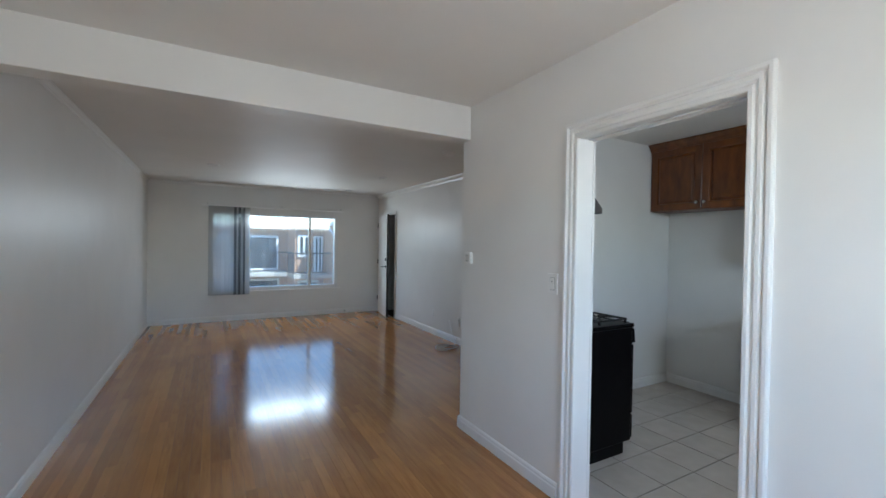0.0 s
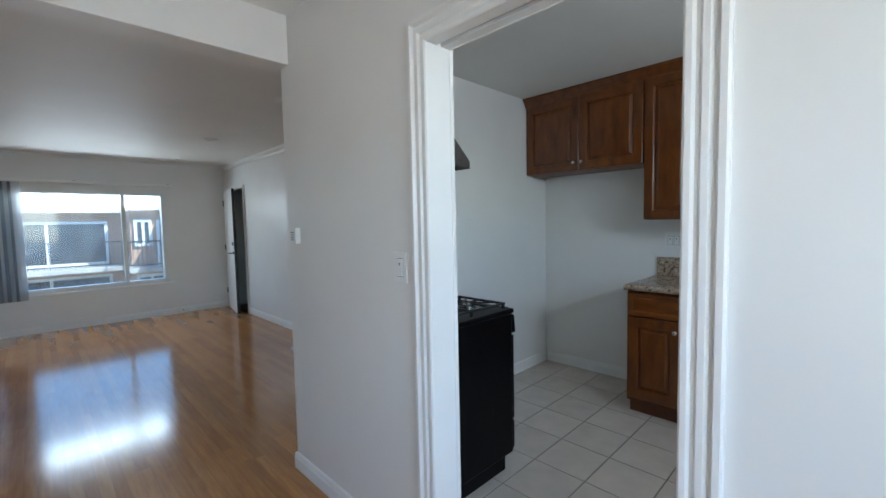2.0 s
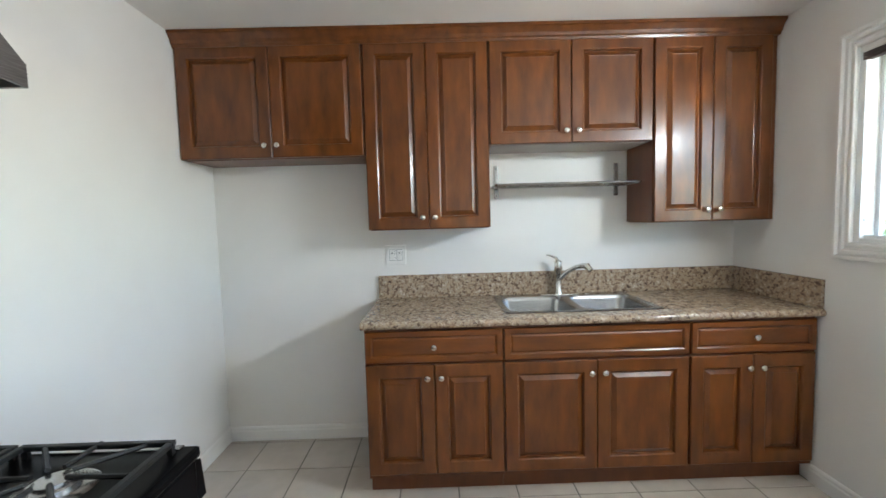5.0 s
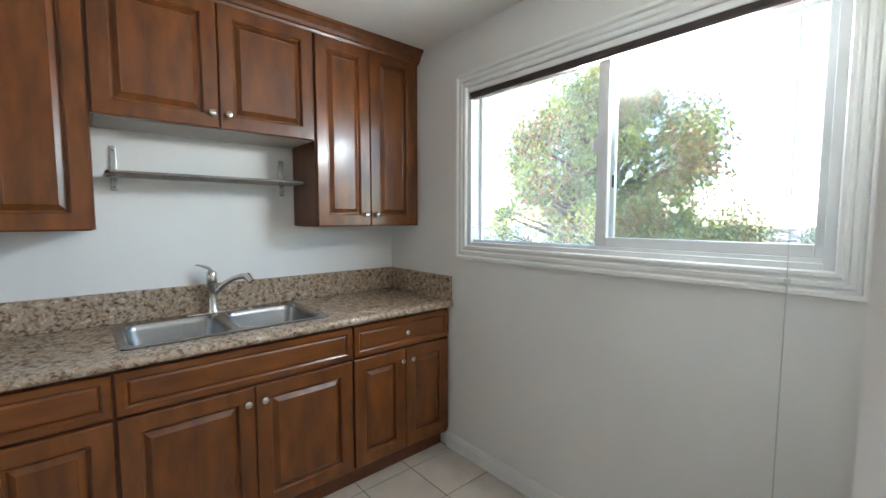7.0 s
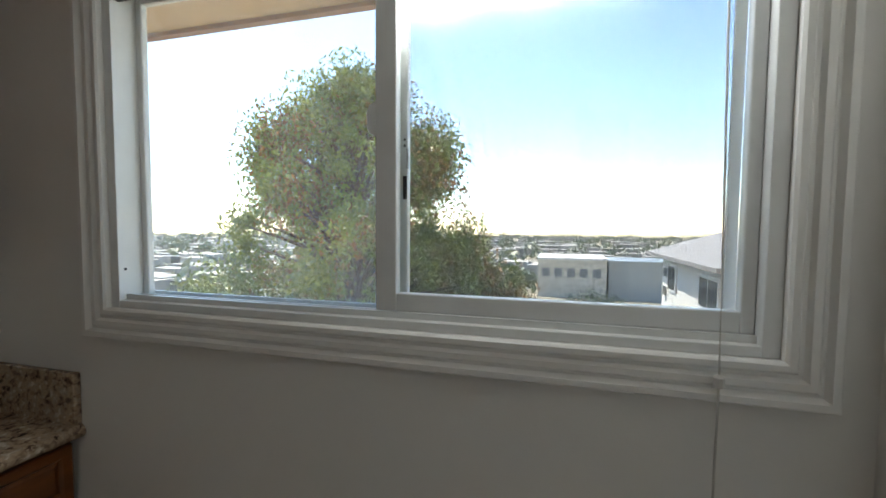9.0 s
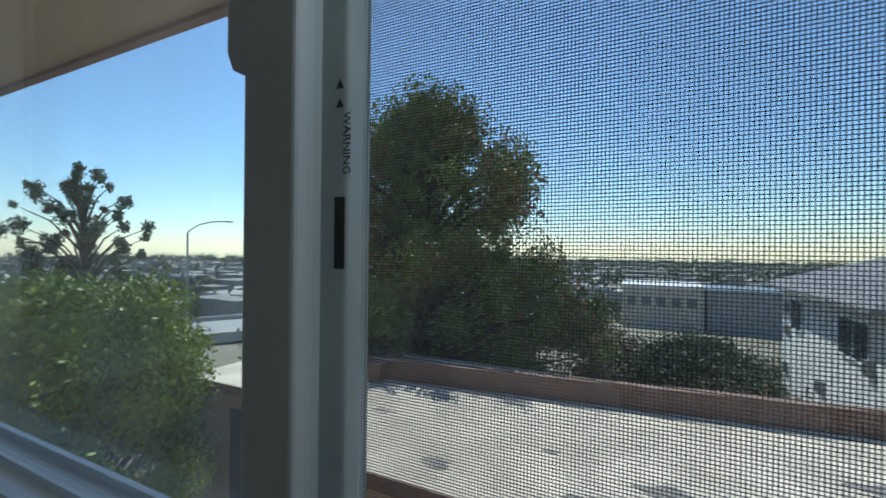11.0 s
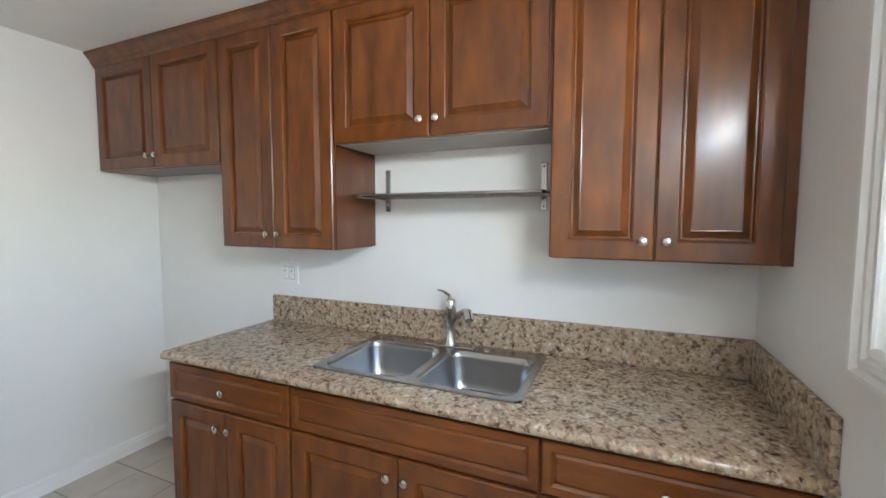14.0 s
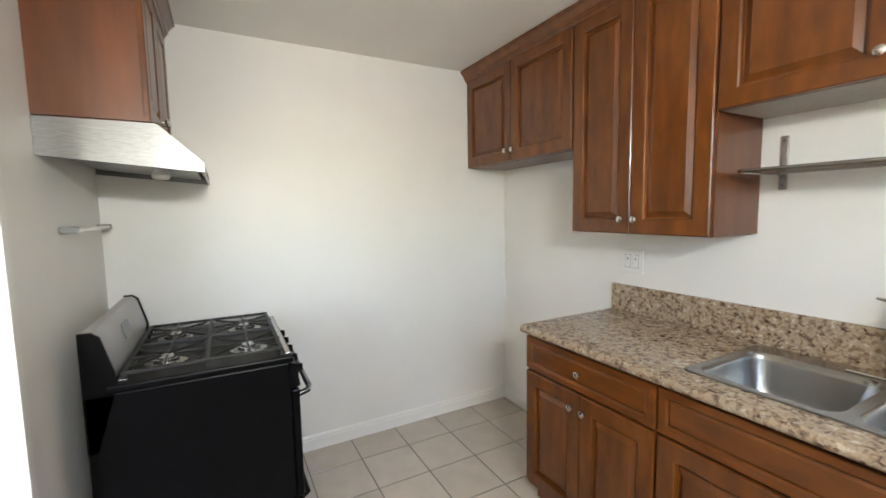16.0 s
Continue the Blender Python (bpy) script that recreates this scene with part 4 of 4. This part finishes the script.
part("casing", boxes((LX1 - 0.015, ED0 - 0.055, 0, LX1 - 0.0005, ED0, EDH + 0.055), (LX1 - 0.015, ED1, 0, LX1 - 0.0005, ED1 + 0.055, EDH + 0.055), (LX1 - 0.015, ED0, EDH, LX1 - 0.0005, ED1, EDH + 0.055)), TRIM, None)
bpy.data.objects["casing.002"].name = "trim_entry_casing"
tagged(bpy.data.objects["trim_entry_casing"], "white painted casing of the entry door", "casing", kind="structure")

for xx, yy, zz in ((-1.6, 6.77, HL), (0.6, 6.5, HL), (0.62, 8.3, HL)):
    dl = thing("recessed_light", pose(xx, yy, zz), "small white unlit recessed ceiling light", "ceiling light", "ceiling lights")
    part("trim_ring", lathe([(0.075, -0.0005), (0.072, -0.008), (0.05, -0.010), (0.048, -0.0005)], 24), PLATE, dl, "", True)
    part("lens", lathe([(0.047, -0.0006), (0.046, -0.004), (0.002, -0.005)], 20), PLATE, dl)
sd = thing("smoke_detector", pose(0.58, 4.47, HL), "round white ceiling smoke detector", "smoke detector")
part("housing", lathe([(0.065, -0.0005), (0.065, -0.02), (0.05, -0.035), (0.002, -0.037)], 24), PLATE, sd, "", True)
stop = thing("door_stop", pose(0.72, LY1 - 0.0145, 0.05), "small dark spring door stop on the baseboard", "door stop")
part("spring", tube([(0, 0, 0), (0, -0.06, 0)], 0.007, 8), DARK, stop)
cable = thing("cable_coil", pose(1.15, 5.45, 0), "loose coil of pale cable on the oak floor", "cable")
pts = []
for k in range(70):
    a = k * 0.42
    r = 0.10 + 0.03 * math.sin(k * 0.9)
    pts.append((r * 1.2 * math.cos(a), r * math.sin(a), 0.006 + 0.0005 * k))
part("coil", tube(pts, 0.004, 6), CORD, cable, "", True)
part("lead", tube([(0.12, 0.0, 0.006), (0.2, 0.1, 0.09), (0.26, 0.16, 0.02), (0.25, 0.3, 0.16), (0.262, 0.38, 0.31)], 0.004, 6), CORD, cable, "", True)

# ---- outside ----


def eave():
    part_s = structure("eave_soffit", boxes((-6, -0.78, 2.40, 14, -0.101, 2.44)), TANS, "tan stucco roof overhang above the kitchen window", "eave")
    structure("eave_fascia", boxes((-6, -0.82, 2.38, 14, -0.781, 2.62)), PARA, "brown fascia board along the eave", "eave")
    return part_s


eave()
structure("wall_outer_south", boxes((-6, -0.17, GZ, 14, -0.161, -0.03), (-6, -0.17, -0.03, KX0 - 3, -0.161, 2.4), (KX1 + 0.13, -0.17, -0.03, 14, -0.161, 2.4)), STUCCO, "peach stucco outer wall of the building", "wall")


def ground_z(x, y):
    r = math.hypot(x - 1, y - 3)
    z = GZ
    if y < -9 or x > 14:
        q = max(0.0, min(1.0, (r - 14) / 90))
        z -= 11 * q
    if r > 150:
        z = GZ - 11 - 14 * min(1, (r - 150) / 900)
    if r > 1050:
        z -= (r - 1050) * 0.021
    if r > 2000:
        z += 14 * min(1, (r - 2000) / 900) * (0.5 + 0.5 * math.sin(math.atan2(y, x) * 13))
    return z


bm = bmesh.new()
rads = [0.5, 6, 10, 13, 16, 20, 26, 34, 44, 60, 80, 105, 140, 200, 320, 520, 900, 1400, 1900, 2500, 3300, 4500]
rows = []
for r in rads:
    rows.append([bm.verts.new((1 + r * math.cos(2 * math.pi * k / 96), 3 + r * math.sin(2 * math.pi * k / 96), ground_z(1 + r * math.cos(2 * math.pi * k / 96), 3 + r * math.sin(2 * math.pi * k / 96)))) for k in range(96)])
for ra_, rb_ in zip(rows, rows[1:]):
    for k in range(96):
        bm.faces.new((ra_[k], ra_[(k + 1) % 96], rb_[(k + 1) % 96], rb_[k]))
bm.faces.new(rows[0])
structure("ground", bm, EARTH, "dry brown ground falling away to the city", "ground")

# neighbour's flat roof
RZ = -0.9
nb = thing("flat_roof_building", pose(0, 0, 0), "low building with pale coated flat roof and brown parapet", "building")
part("roof", boxes((-14, -8.2, RZ - 0.15, 5.25, -3.55, RZ), (5.25, -8.2, RZ - 0.15, 8.6, -4.78, RZ)), ROOFC, nb)
part("wall", boxes((-13.9, -8.1, GZ - 2, 5.15, -3.7, RZ - 0.15), (5.15, -8.1, GZ - 2, 8.5, -4.9, RZ - 0.15)), TANS, nb)
part("fascia", boxes((-14, -3.55, RZ - 0.17, 5.27, -3.53, RZ + 0.01), (5.25, -4.78, RZ - 0.17, 8.62, -4.76, RZ + 0.01), (5.25, -4.76, RZ - 0.17, 5.27, -3.53, RZ + 0.01)), PARA, nb)
pp = part("parapet", boxes((-0.4, -0.1, 0, 22, 0.1, 0.36)), PARA, nb, "brown parapet with grey edge")
pp.matrix_basis = pose(5.2, -6.45, RZ, 0, 0, 187.2)
pp2 = part("parapet_stub", box(-0.12, -0.12, 0, 0.12, 0.75, 0.34, 0.01), PARA, nb)
pp2.matrix_basis = pose(5.35, -6.8, RZ, 0, 0, 10)
pg = part("gravel_stop", boxes((-0.2, -0.22, 0, 18, -0.101, 0.06)), METALG, nb, "grey metal flashing")
pg.matrix_basis = pose(5.2, -6.45, RZ, 0, 0, 187.2) @ Matrix.Scale(-1, 4, (0, 1, 0))
part("door", box(6.9, -4.895, GZ, 7.5, -4.86, -1.35), WINDK, nb, "dark doorway")
part("vent_cap", boxes((5.9, -5.7, RZ, 6.05, -5.55, RZ + 0.1), (5.85, -5.75, RZ + 0.1, 6.1, -5.5, RZ + 0.13)), WSTUC, nb)
rng = random.Random(5)
PATCH = mat("roof_patch", (0.22, 0.20, 0.18), 0.9, color2=(0.3, 0.27, 0.23), scale=9)
for i in range(14):
    bm = bmesh.new()
    cx, cy = rng.uniform(-6, 4.5), rng.uniform(-6.3, -4.0)
    r0 = rng.uniform(0.06, 0.22)
    ring_ = [(cx + r0 * rng.uniform(0.5, 1.4) * math.cos(q) * 1.5, cy + r0 * rng.uniform(0.4, 1) * math.sin(q)) for q in (2 * math.pi * k / 11 for k in range(11))]
    part("patch", extrude(ring_, 'z', RZ + 0.001, RZ + 0.005), PATCH, nb, "dark worn roof patch")


def leaves(name, blobs, count, size, material, parent, seed, label="", droop=0.3):
    """Many small leaf blades scattered over clumps. blobs: (x, y, z, rx, ry, rz)."""
    rg = np.random.RandomState(seed)
    bl = np.array(blobs)
    vol = (bl[:, 3] * bl[:, 4] * bl[:, 5]) ** (2 / 3)
    pick = rg.choice(len(bl), count, p=vol / vol.sum())
    v = rg.normal(size=(count, 3))
    v /= np.linalg.norm(v, axis=1)[:, None]
    rad = np.minimum(np.abs(rg.normal(0, 0.6, count)) + 0.08, rg.uniform(0.9, 1.15, count))
    pos = bl[pick, :3] + v * rad[:, None] * bl[pick, 3:]
    t1 = rg.normal(size=(count, 3))
    t1[:, 2] -= droop * 3
    t1 /= np.linalg.norm(t1, axis=1)[:, None]
    t2 = np.cross(t1, rg.normal(size=(count, 3)))
    t2 /= np.linalg.norm(t2, axis=1)[:, None] + 1e-9
    s = size * rg.uniform(0.6, 1.4, count)[:, None]
    verts = np.stack([pos - t1 * s, pos + t2 * s * 0.42, pos + t1 * s, pos - t2 * s * 0.42], 1).reshape(-1, 3)
    me = bpy.data.meshes.new(name)
    me.from_pydata(verts.tolist(), [], [(4 * i, 4 * i + 1, 4 * i + 2, 4 * i + 3) for i in range(count)])
    me.materials.append(material)
    ob = new(name, me)
    ob.parent = parent
    if label:
        tagged(ob, label=label)
    return ob


def tree(name, x, y, z, height, spread, material, count, size, label, seed, crown_from=0.2, second=None, n_blob=34, clump=(0.10, 0.22), taper=0.62):
    """A leaning trunk, limbs, and a crown of loose clumps that narrows to an uneven top."""
    rg = random.Random(seed)
    root = thing(name, pose(x, y, z), label, "tree")
    bm = bmesh.new()
    tube([(0, 0, -0.3), (0.1, 0, height * 0.25), (-0.1, 0.1, height * 0.5), (0.1, 0, height * 0.85)], [spread * 0.07, spread * 0.055, spread * 0.035, spread * 0.01], 9, bm)
    blobs = []
    lobes = [rg.uniform(0.82, 1.1) for k in range(9)]
    for i in range(n_blob):
        h = crown_from + (0.97 - crown_from) * ((i + rg.random()) / n_blob) ** 1.05
        a = rg.uniform(0, 6.283)
        lobe = lobes[int(a * 9 / 6.284)] * (1 + 0.09 * math.sin(h * 23 + a * 2))
        q = (h - crown_from) / (1 - crown_from)
        w = spread * min(1.0, 1.2 * (1 - q) ** taper) * lobe * math.sqrt(rg.uniform(0.05, 0.95))
        p = (w * math.cos(a), w * math.sin(a), h * height)
        tube([(0, 0, max(0.1, h - 0.2) * height), (p[0] * 0.5, p[1] * 0.5, (h - 0.06) * height), p], [spread * 0.022, spread * 0.012, spread * 0.003], 5, bm)
        s = spread * rg.uniform(*clump)
        blobs.append((*p, s, s, s * rg.uniform(0.8, 1.5)))
        if i % 3 == 0:
            t = rg.uniform(1.05, 1.22)
            blobs.append((p[0] * t, p[1] * t, p[2] + rg.uniform(-0.02, 0.05) * height, s * 0.4, s * 0.4, s * 0.75))
    part("trunk", bm, BARK, root)
    leaves("crown", blobs, count, size, material, root, seed)
    if second:
        leaves("crown_tips", [(bx * 1.03, by * 1.03, bz, r1, r2, r3) for bx, by, bz, r1, r2, r3 in blobs[::4]], count // 5, size, second, root, seed + 9, "rust-coloured leaf tips")
    return root


tree("pepper_tree", 7.2, -11.6, -4.5, 10.8, 6.0, LEAF1, 130000, 0.075, "tall pepper tree with yellow-green and rusty foliage", 3, 0.14, LEAFR, 200, (0.08, 0.16), 0.62)
bush = thing("round_bush", pose(9.0, -3.35, GZ), "dense bright yellow-green rounded bush", "bush")
bm = bmesh.new()
blobs = []
rg = random.Random(8)
for i in range(70):
    aa, hh = rg.uniform(0, 6.283), rg.uniform(0.1, 1)
    rr = 2.25 * math.sqrt(max(0, 1 - (hh * 0.95) ** 2)) * rg.uniform(0.4, 1)
    p = (rr * math.cos(aa), rr * math.sin(aa), 0.6 + hh * 3.4)
    tube([(0, 0, 0), (p[0] * 0.4, p[1] * 0.4, p[2] * 0.5), p], [0.06, 0.04, 0.01], 5, bm)
    s_ = rg.uniform(0.45, 0.75)
    blobs.append((*p, s_, s_, s_ * 0.85))
part("stems", bm, BARK, bush)
leaves("foliage", blobs, 150000, 0.05, LEAF2, bush, 4)
tree("eucalyptus_tree", 37.4, -15.4, -9, 16.4, 4.8, LEAF3, 15000, 0.15, "tall airy eucalyptus tree beyond the bush", 12, 0.45, None, 64, (0.05, 0.14), 0.42)
tree("pepper_tree", 16, -30, -7.5, 8, 3.0, LEAF3, 9000, 0.14, "smaller grey-green tree behind the flat roof", 21, 0.25, None, 30)
for i, (xx, yy, hh, ss) in enumerate(((9, -62, 6, 3), (-18, -95, 7, 4), (24, -48, 7, 3.4), (-34, -92, 7, 4))):
    tree("street_tree", xx, yy, ground_z(xx, yy), hh, ss, LEAF3, 3500, 0.22, "distant dark green tree", 40 + i, 0.2, None, 16)
brush = thing("dry_brush", pose(0, 0, 0), "dry brown brush on the slope behind the parapet", "brush", kind="stuff")
rg = random.Random(2)
leaves("twigs", [(rg.uniform(-5, 11), rg.uniform(-20, -9.6), -3.2 + rg.uniform(-1, 0.5), rg.uniform(.8, 1.6), rg.uniform(.8, 1.4), rg.uniform(.4, .9)) for i in range(75)], 42000, 0.09, BRUSH, brush, 6)
leaves("green_shrubs", [(rg.uniform(-7, 0), rg.uniform(-24, -14), -3.9, 1.3, 1.2, 0.8) for i in range(12)], 7000, 0.09, LEAF3, brush, 7)
for name_, x_a, x_b, y_a, y_b, top, leaf_, seed_ in (("brush_mound", 1.5, 5.2, -17.5, -14.5, -0.9, BRUSH, 23), ("shrub_mound", -3.0, 1.2, -18.0, -15.0, -1.3, LEAF3, 24)):
    mounds = []
    for i in range(34):
        u = rg.random()
        mounds.append((x_a + (x_b - x_a) * u, rg.uniform(y_a, y_b), top - 1.6 + 1.3 * math.sin(math.pi * u) * rg.uniform(0.5, 1.0), 0.9, 0.8, 0.55))
    leaves(name_, mounds, 22000, 0.07, leaf_, brush, seed_)
leaves("litter", [(rg.uniform(5.4, 8.4), rg.uniform(-8, -6.0), RZ + 0.06, 0.5, 0.4, 0.08) for i in range(24)], 6000, 0.04, BRUSH, brush, 17)

lampp = thing("street_lamp", pose(43, -26.5, ground_z(43, -26.5)), "tall grey curved-arm street lamp", "street lamp")
top_z = 4.3 - ground_z(43, -26.5)
part("pole", tube([(0, 0, 0), (0, 0, top_z - 1.2)], [0.14, 0.09], 8), METALG, lampp)
part("arm", tube([(0, 0, top_z - 1.2), (-0.5, -0.8, top_z - 0.45), (-1.1, -1.75, top_z - 0.1), (-1.9, -2.9, top_z)], 0.07, 6), METALG, lampp)
part("lamp_head", box(-2.3, -3.5, top_z - 0.08, -1.8, -2.8, top_z + 0.08, 0.03), METALG, lampp)

# elevated road beyond the bush
rd = bmesh.new()
add_box(rd, -40, -5, -0.4, 60, 5, 0)
add_box(rd, -40, 4.7, 0, 60, 5, 0.45)
add_box(rd, -40, -5, 0, 60, -4.7, 0.45)
for k in range(7):
    add_box(rd, -36 + k * 15, -1, -8, -34.6 + k * 15, 1, -0.7)
ramp = structure("road", rd, ROADM, "pale concrete elevated road", "road")
ramp.matrix_basis = pose(34, -30, -6.0, 0, 0, 62)

# white neighbour house with hip roof
hs = thing("white_house", pose(-3.3, -10.2, 0), "white stucco house with grey hip roof", "house")
part("wall", box(-9, -6.6, GZ - 3, 0, 0, 0.62), WSTUC, hs)
bm = bmesh.new()
ev = [bm.verts.new(p) for p in ((-9.5, -7.1, 0.55), (0.5, -7.1, 0.55), (0.5, 0.5, 0.55), (-9.5, 0.5, 0.55))]
rg_ = [bm.verts.new(p) for p in ((-5.8, -3.3, 2.1), (-3.2, -3.3, 2.1))]
for q in ((ev[0], ev[1], rg_[1], rg_[0]), (ev[1], ev[2], rg_[1]), (ev[2], ev[3], rg_[0], rg_[1]), (ev[3], ev[0], rg_[0]), (ev[3], ev[2], ev[1], ev[0])):
    bm.faces.new(q)
part("roof", bm, GREYR, hs)
part("fascia", boxes((-9.5, 0.5, 0.47, 0.5, 0.53, 0.58), (0.5, -7.1, 0.47, 0.53, 0.53, 0.58)), GREYR, hs)
for (v, z_, w_, h_) in ((-2.2, -0.75, 1.5, 0.95), (-5.6, -0.75, 1.0, 0.95)):
    wd = part("window", boxes((0, v, z_, 0.06, v + w_, z_ + h_)), VINYL, hs)
    part("pane", box(0.061, v + 0.08, z_ + 0.08, 0.07, v + w_ / 2 - 0.03, z_ + h_ - 0.08), WINDK, wd)
    part("pane", box(0.061, v + w_ / 2 + 0.03, z_ + 0.08, 0.07, v + w_ - 0.08, z_ + h_ - 0.08), WINDK, wd)
for (v, z_) in ((-6.2, -0.3), (-6.2, -1.0), (-6.3, -2.2), (-3.4, -2.0), (-0.9, -0.9)):
    part("meter_box", box(0, v, z_, 0.12, v + 0.25, z_ + 0.32, 0.01), METALG, hs)

cb = thing("cream_building", pose(-2.3, -80, ground_z(-2.3, -80)), "long low cream commercial building in the distance", "building")
ch = -4.6 - ground_z(-2.3, -80)
part("wall", box(-6, -12, -4, 6.4, 0, ch), CREAM, cb)
part("roof", box(-6.2, -12.3, ch, 6.6, 0.3, ch + 0.4), WSTUC, cb)
for k in range(5):
    part("dock_door", box(-5 + k * 2.3, 0.001, ch - 3.2, -3.6 + k * 2.3, 0.05, ch - 1.6), GREYR, cb)
cb2 = thing("grey_building", pose(-17.5, -82, ground_z(-17.5, -82)), "long low grey commercial building in the distance", "building")
gh = -5.0 - ground_z(-17.5, -82)
part("wall", box(-9, -10, -4, 8.6, 0, gh), ROADM, cb2)
part("roof", box(-9.2, -10.2, gh, 8.8, 0.2, gh + 0.3), METALG, cb2)

city = thing("far_city", pose(0, 0, 0), "distant low city of pale roofs and haze-paled trees", "city", kind="stuff")
bm = bmesh.new()
rg = random.Random(31)
for i in range(1100):
    aa = radians(rg.uniform(-130, -5))
    rr = 95 * math.exp(rg.uniform(0, 3.2))
    xx, yy = 1 + rr * math.cos(aa), 3 + rr * math.sin(aa)
    if rr < 130 and -40 < xx < 20:
        continue
    s = rg.uniform(2.5, 6.5) * (1 + rr / 900)
    hgt = rg.uniform(2.5, 5) * (1 + rr / 1200)
    zz = ground_z(xx, yy)
    add_box(bm, xx - s, yy - s * 0.6, zz - 3, xx + s, yy + s * 0.6, zz + hgt)
part("roofs", bm, FARB, city)
blobs = []
for i in range(1500):
    aa = radians(rg.uniform(-135, 0))
    rr = 90 * math.exp(rg.uniform(0, 3.3))
    xx, yy = 1 + rr * math.cos(aa), 3 + rr * math.sin(aa)
    s = rg.uniform(2, 4) * (1 + rr / 600)
    blobs.append((xx, yy, ground_z(xx, yy) + s * 0.8, s * 1.4, s * 1.4, s))
# distant trees take the paler leaf colour with haze painted in
leaves("trees", blobs, 70000, 1.6, HAZELEAF, city, 77)

# peach apartment building seen from the living room
ap = thing("apartment_building", pose(0, 0, 0), "peach stucco apartment building with balconies and sliding doors", "building")
part("wall", boxes((-16, 20.0, GZ - 1, 1.35, 26, 1.95), (1.35, 18.2, GZ - 1, 2.5, 26, 2.0), (2.5, 14.5, GZ - 1, 9, 26, 2.05)), STUCCO, ap)
part("roof", boxes((-16.3, 19.7, 1.95, 1.35, 26, 2.1), (1.35, 17.95, 2.0, 2.5, 26, 2.16), (2.4, 14.2, 2.05, 9.2, 26, 2.2)), WSTUC, ap)
slab = part("balcony", boxes((-16, 18.4, 0.0, 1.1, 19.999, 0.15), (1.1, 16.9, 0.0, 2.499, 18.199, 0.15)), ROADM, ap, "pale concrete balcony slab")
rl = bmesh.new()
for (x_0, x_1, yy) in ((-16, 1.1, 18.5), (1.1, 2.49, 17.0)):
    add_box(rl, x_0, yy, 0.94, x_1, yy + 0.04, 0.99)
    add_box(rl, x_0, yy, 0.20, x_1, yy + 0.04, 0.24)
    k = x_0
    while k < x_1:
        add_box(rl, k, yy + 0.01, 0.15, k + 0.018, yy + 0.028, 0.94)
        k += 0.12
k = 17.0
add_box(rl, 1.1, 17.04, 0.94, 1.14, 18.5, 0.99)
while k < 18.5:
    add_box(rl, 1.11, k, 0.15, 1.13, k + 0.018, 0.94)
    k += 0.12
part("railing", rl, RAILM, slab, "dark iron balcony railing")
for (u0, u1, z_0, z_1, yy) in ((-2.2, 0.95, 0.155, 1.65, 20.0), (-7.5, -4.2, 0.155, 1.65, 20.0), (1.45, 1.95, 0.78, 1.68, 18.2), (2.08, 2.46, 0.155, 1.65, 18.2), (-2.2, 1.0, -2.0, -0.22, 20.0), (1.45, 2.3, -1.8, -0.18, 18.2)):
    wd = part("window", boxes((u0, yy - 0.06, z_0, u1, yy - 0.001, z_1)), VINYL, ap)
    um = (u0 + u1) / 2
    part("pane", box(u0 + 0.09, yy - 0.07, z_0 + 0.09, um - 0.04, yy - 0.061, z_1 - 0.09), WINDK, wd)
    part("pane", box(um + 0.04, yy - 0.07, z_0 + 0.09, u1 - 0.09, yy - 0.061, z_1 - 0.09), WINDK, wd)
part("downpipe", tube([(2.46, 17.2, 1.95), (2.42, 16.4, 1.75), (2.46, 16.2, 1.5), (2.46, 16.2, GZ)], 0.05, 8), WSTUC, ap)

# ---- floor pieces ----
cuts = {}
gx0, gy0, gp = 1.355 - 4 * 0.303, 2.740 - 10 * 0.303, 0.303
for i in range(9):
    for j in range(13):
        u0, v0 = max(gx0 + i * gp, KX0 - 0.03), max(gy0 + j * gp, 0.0)
        u1, v1 = min(gx0 + (i + 1) * gp, KX1) - 0.0065, min(gy0 + (j + 1) * gp, KY1) - 0.0065
        if u1 - u0 < 0.01 or v1 - v0 < 0.01:
            continue
        key = (round(u1 - u0, 3), round(v1 - v0, 3))
        if key not in cuts:
            cuts[key] = mesh_of(box(0, 0, -0.004, key[0], key[1], 0.0, 0.0012), "tile", TILE)
        o = new("tile", cuts[key])
        o.parent = floor_k
        o.location = (u0, v0, 0)

PW = 0.057
rg = random.Random(14)
lens = {}
far = bmesh.new()
near_n = 0
for i in range(int((LX1 - LX0) / PW) + 1):
    u0 = LX0 + i * PW
    v = DY0 - rg.uniform(0, 1.2)
    while v < LY1:
        L = rg.choice((0.6, 0.85, 1.1, 1.4, 1.8))
        a0, a1 = max(v, DY0), min(v + L, LY1)
        v += L
        w = min(PW, LX1 - u0) - 0.0006
        if a1 - a0 < 0.03 or w < 0.01:
            continue
        if u0 > WX - PW and a0 < LY0:
            if u0 > WX or a1 < LY0:
                if u0 > WX and a1 > LY0:
                    a0 = LY0
                elif u0 > WX:
                    continue
        if near_n < 300 and -1.9 < u0 < 0.1 and a0 > 1.0 and a1 < 6.8:
            key = (round(a1 - a0, 3), round(w, 3))
            if key not in lens:
                lens[key] = mesh_of(box(0, 0, -0.003, key[1], key[0] - 0.0008, 0.0), "plank", OAK)
            o = new("plank", lens[key])
            o.parent = floor_w
            o.location = (u0, a0, 0)
            near_n += 1
        else:
            add_box(far, u0, a0, -0.003, u0 + w, a1 - 0.0008, 0.0)
tagged(part("planks", far, OAKJ, floor_w, "glossy honey oak strips"), kind="stuff")
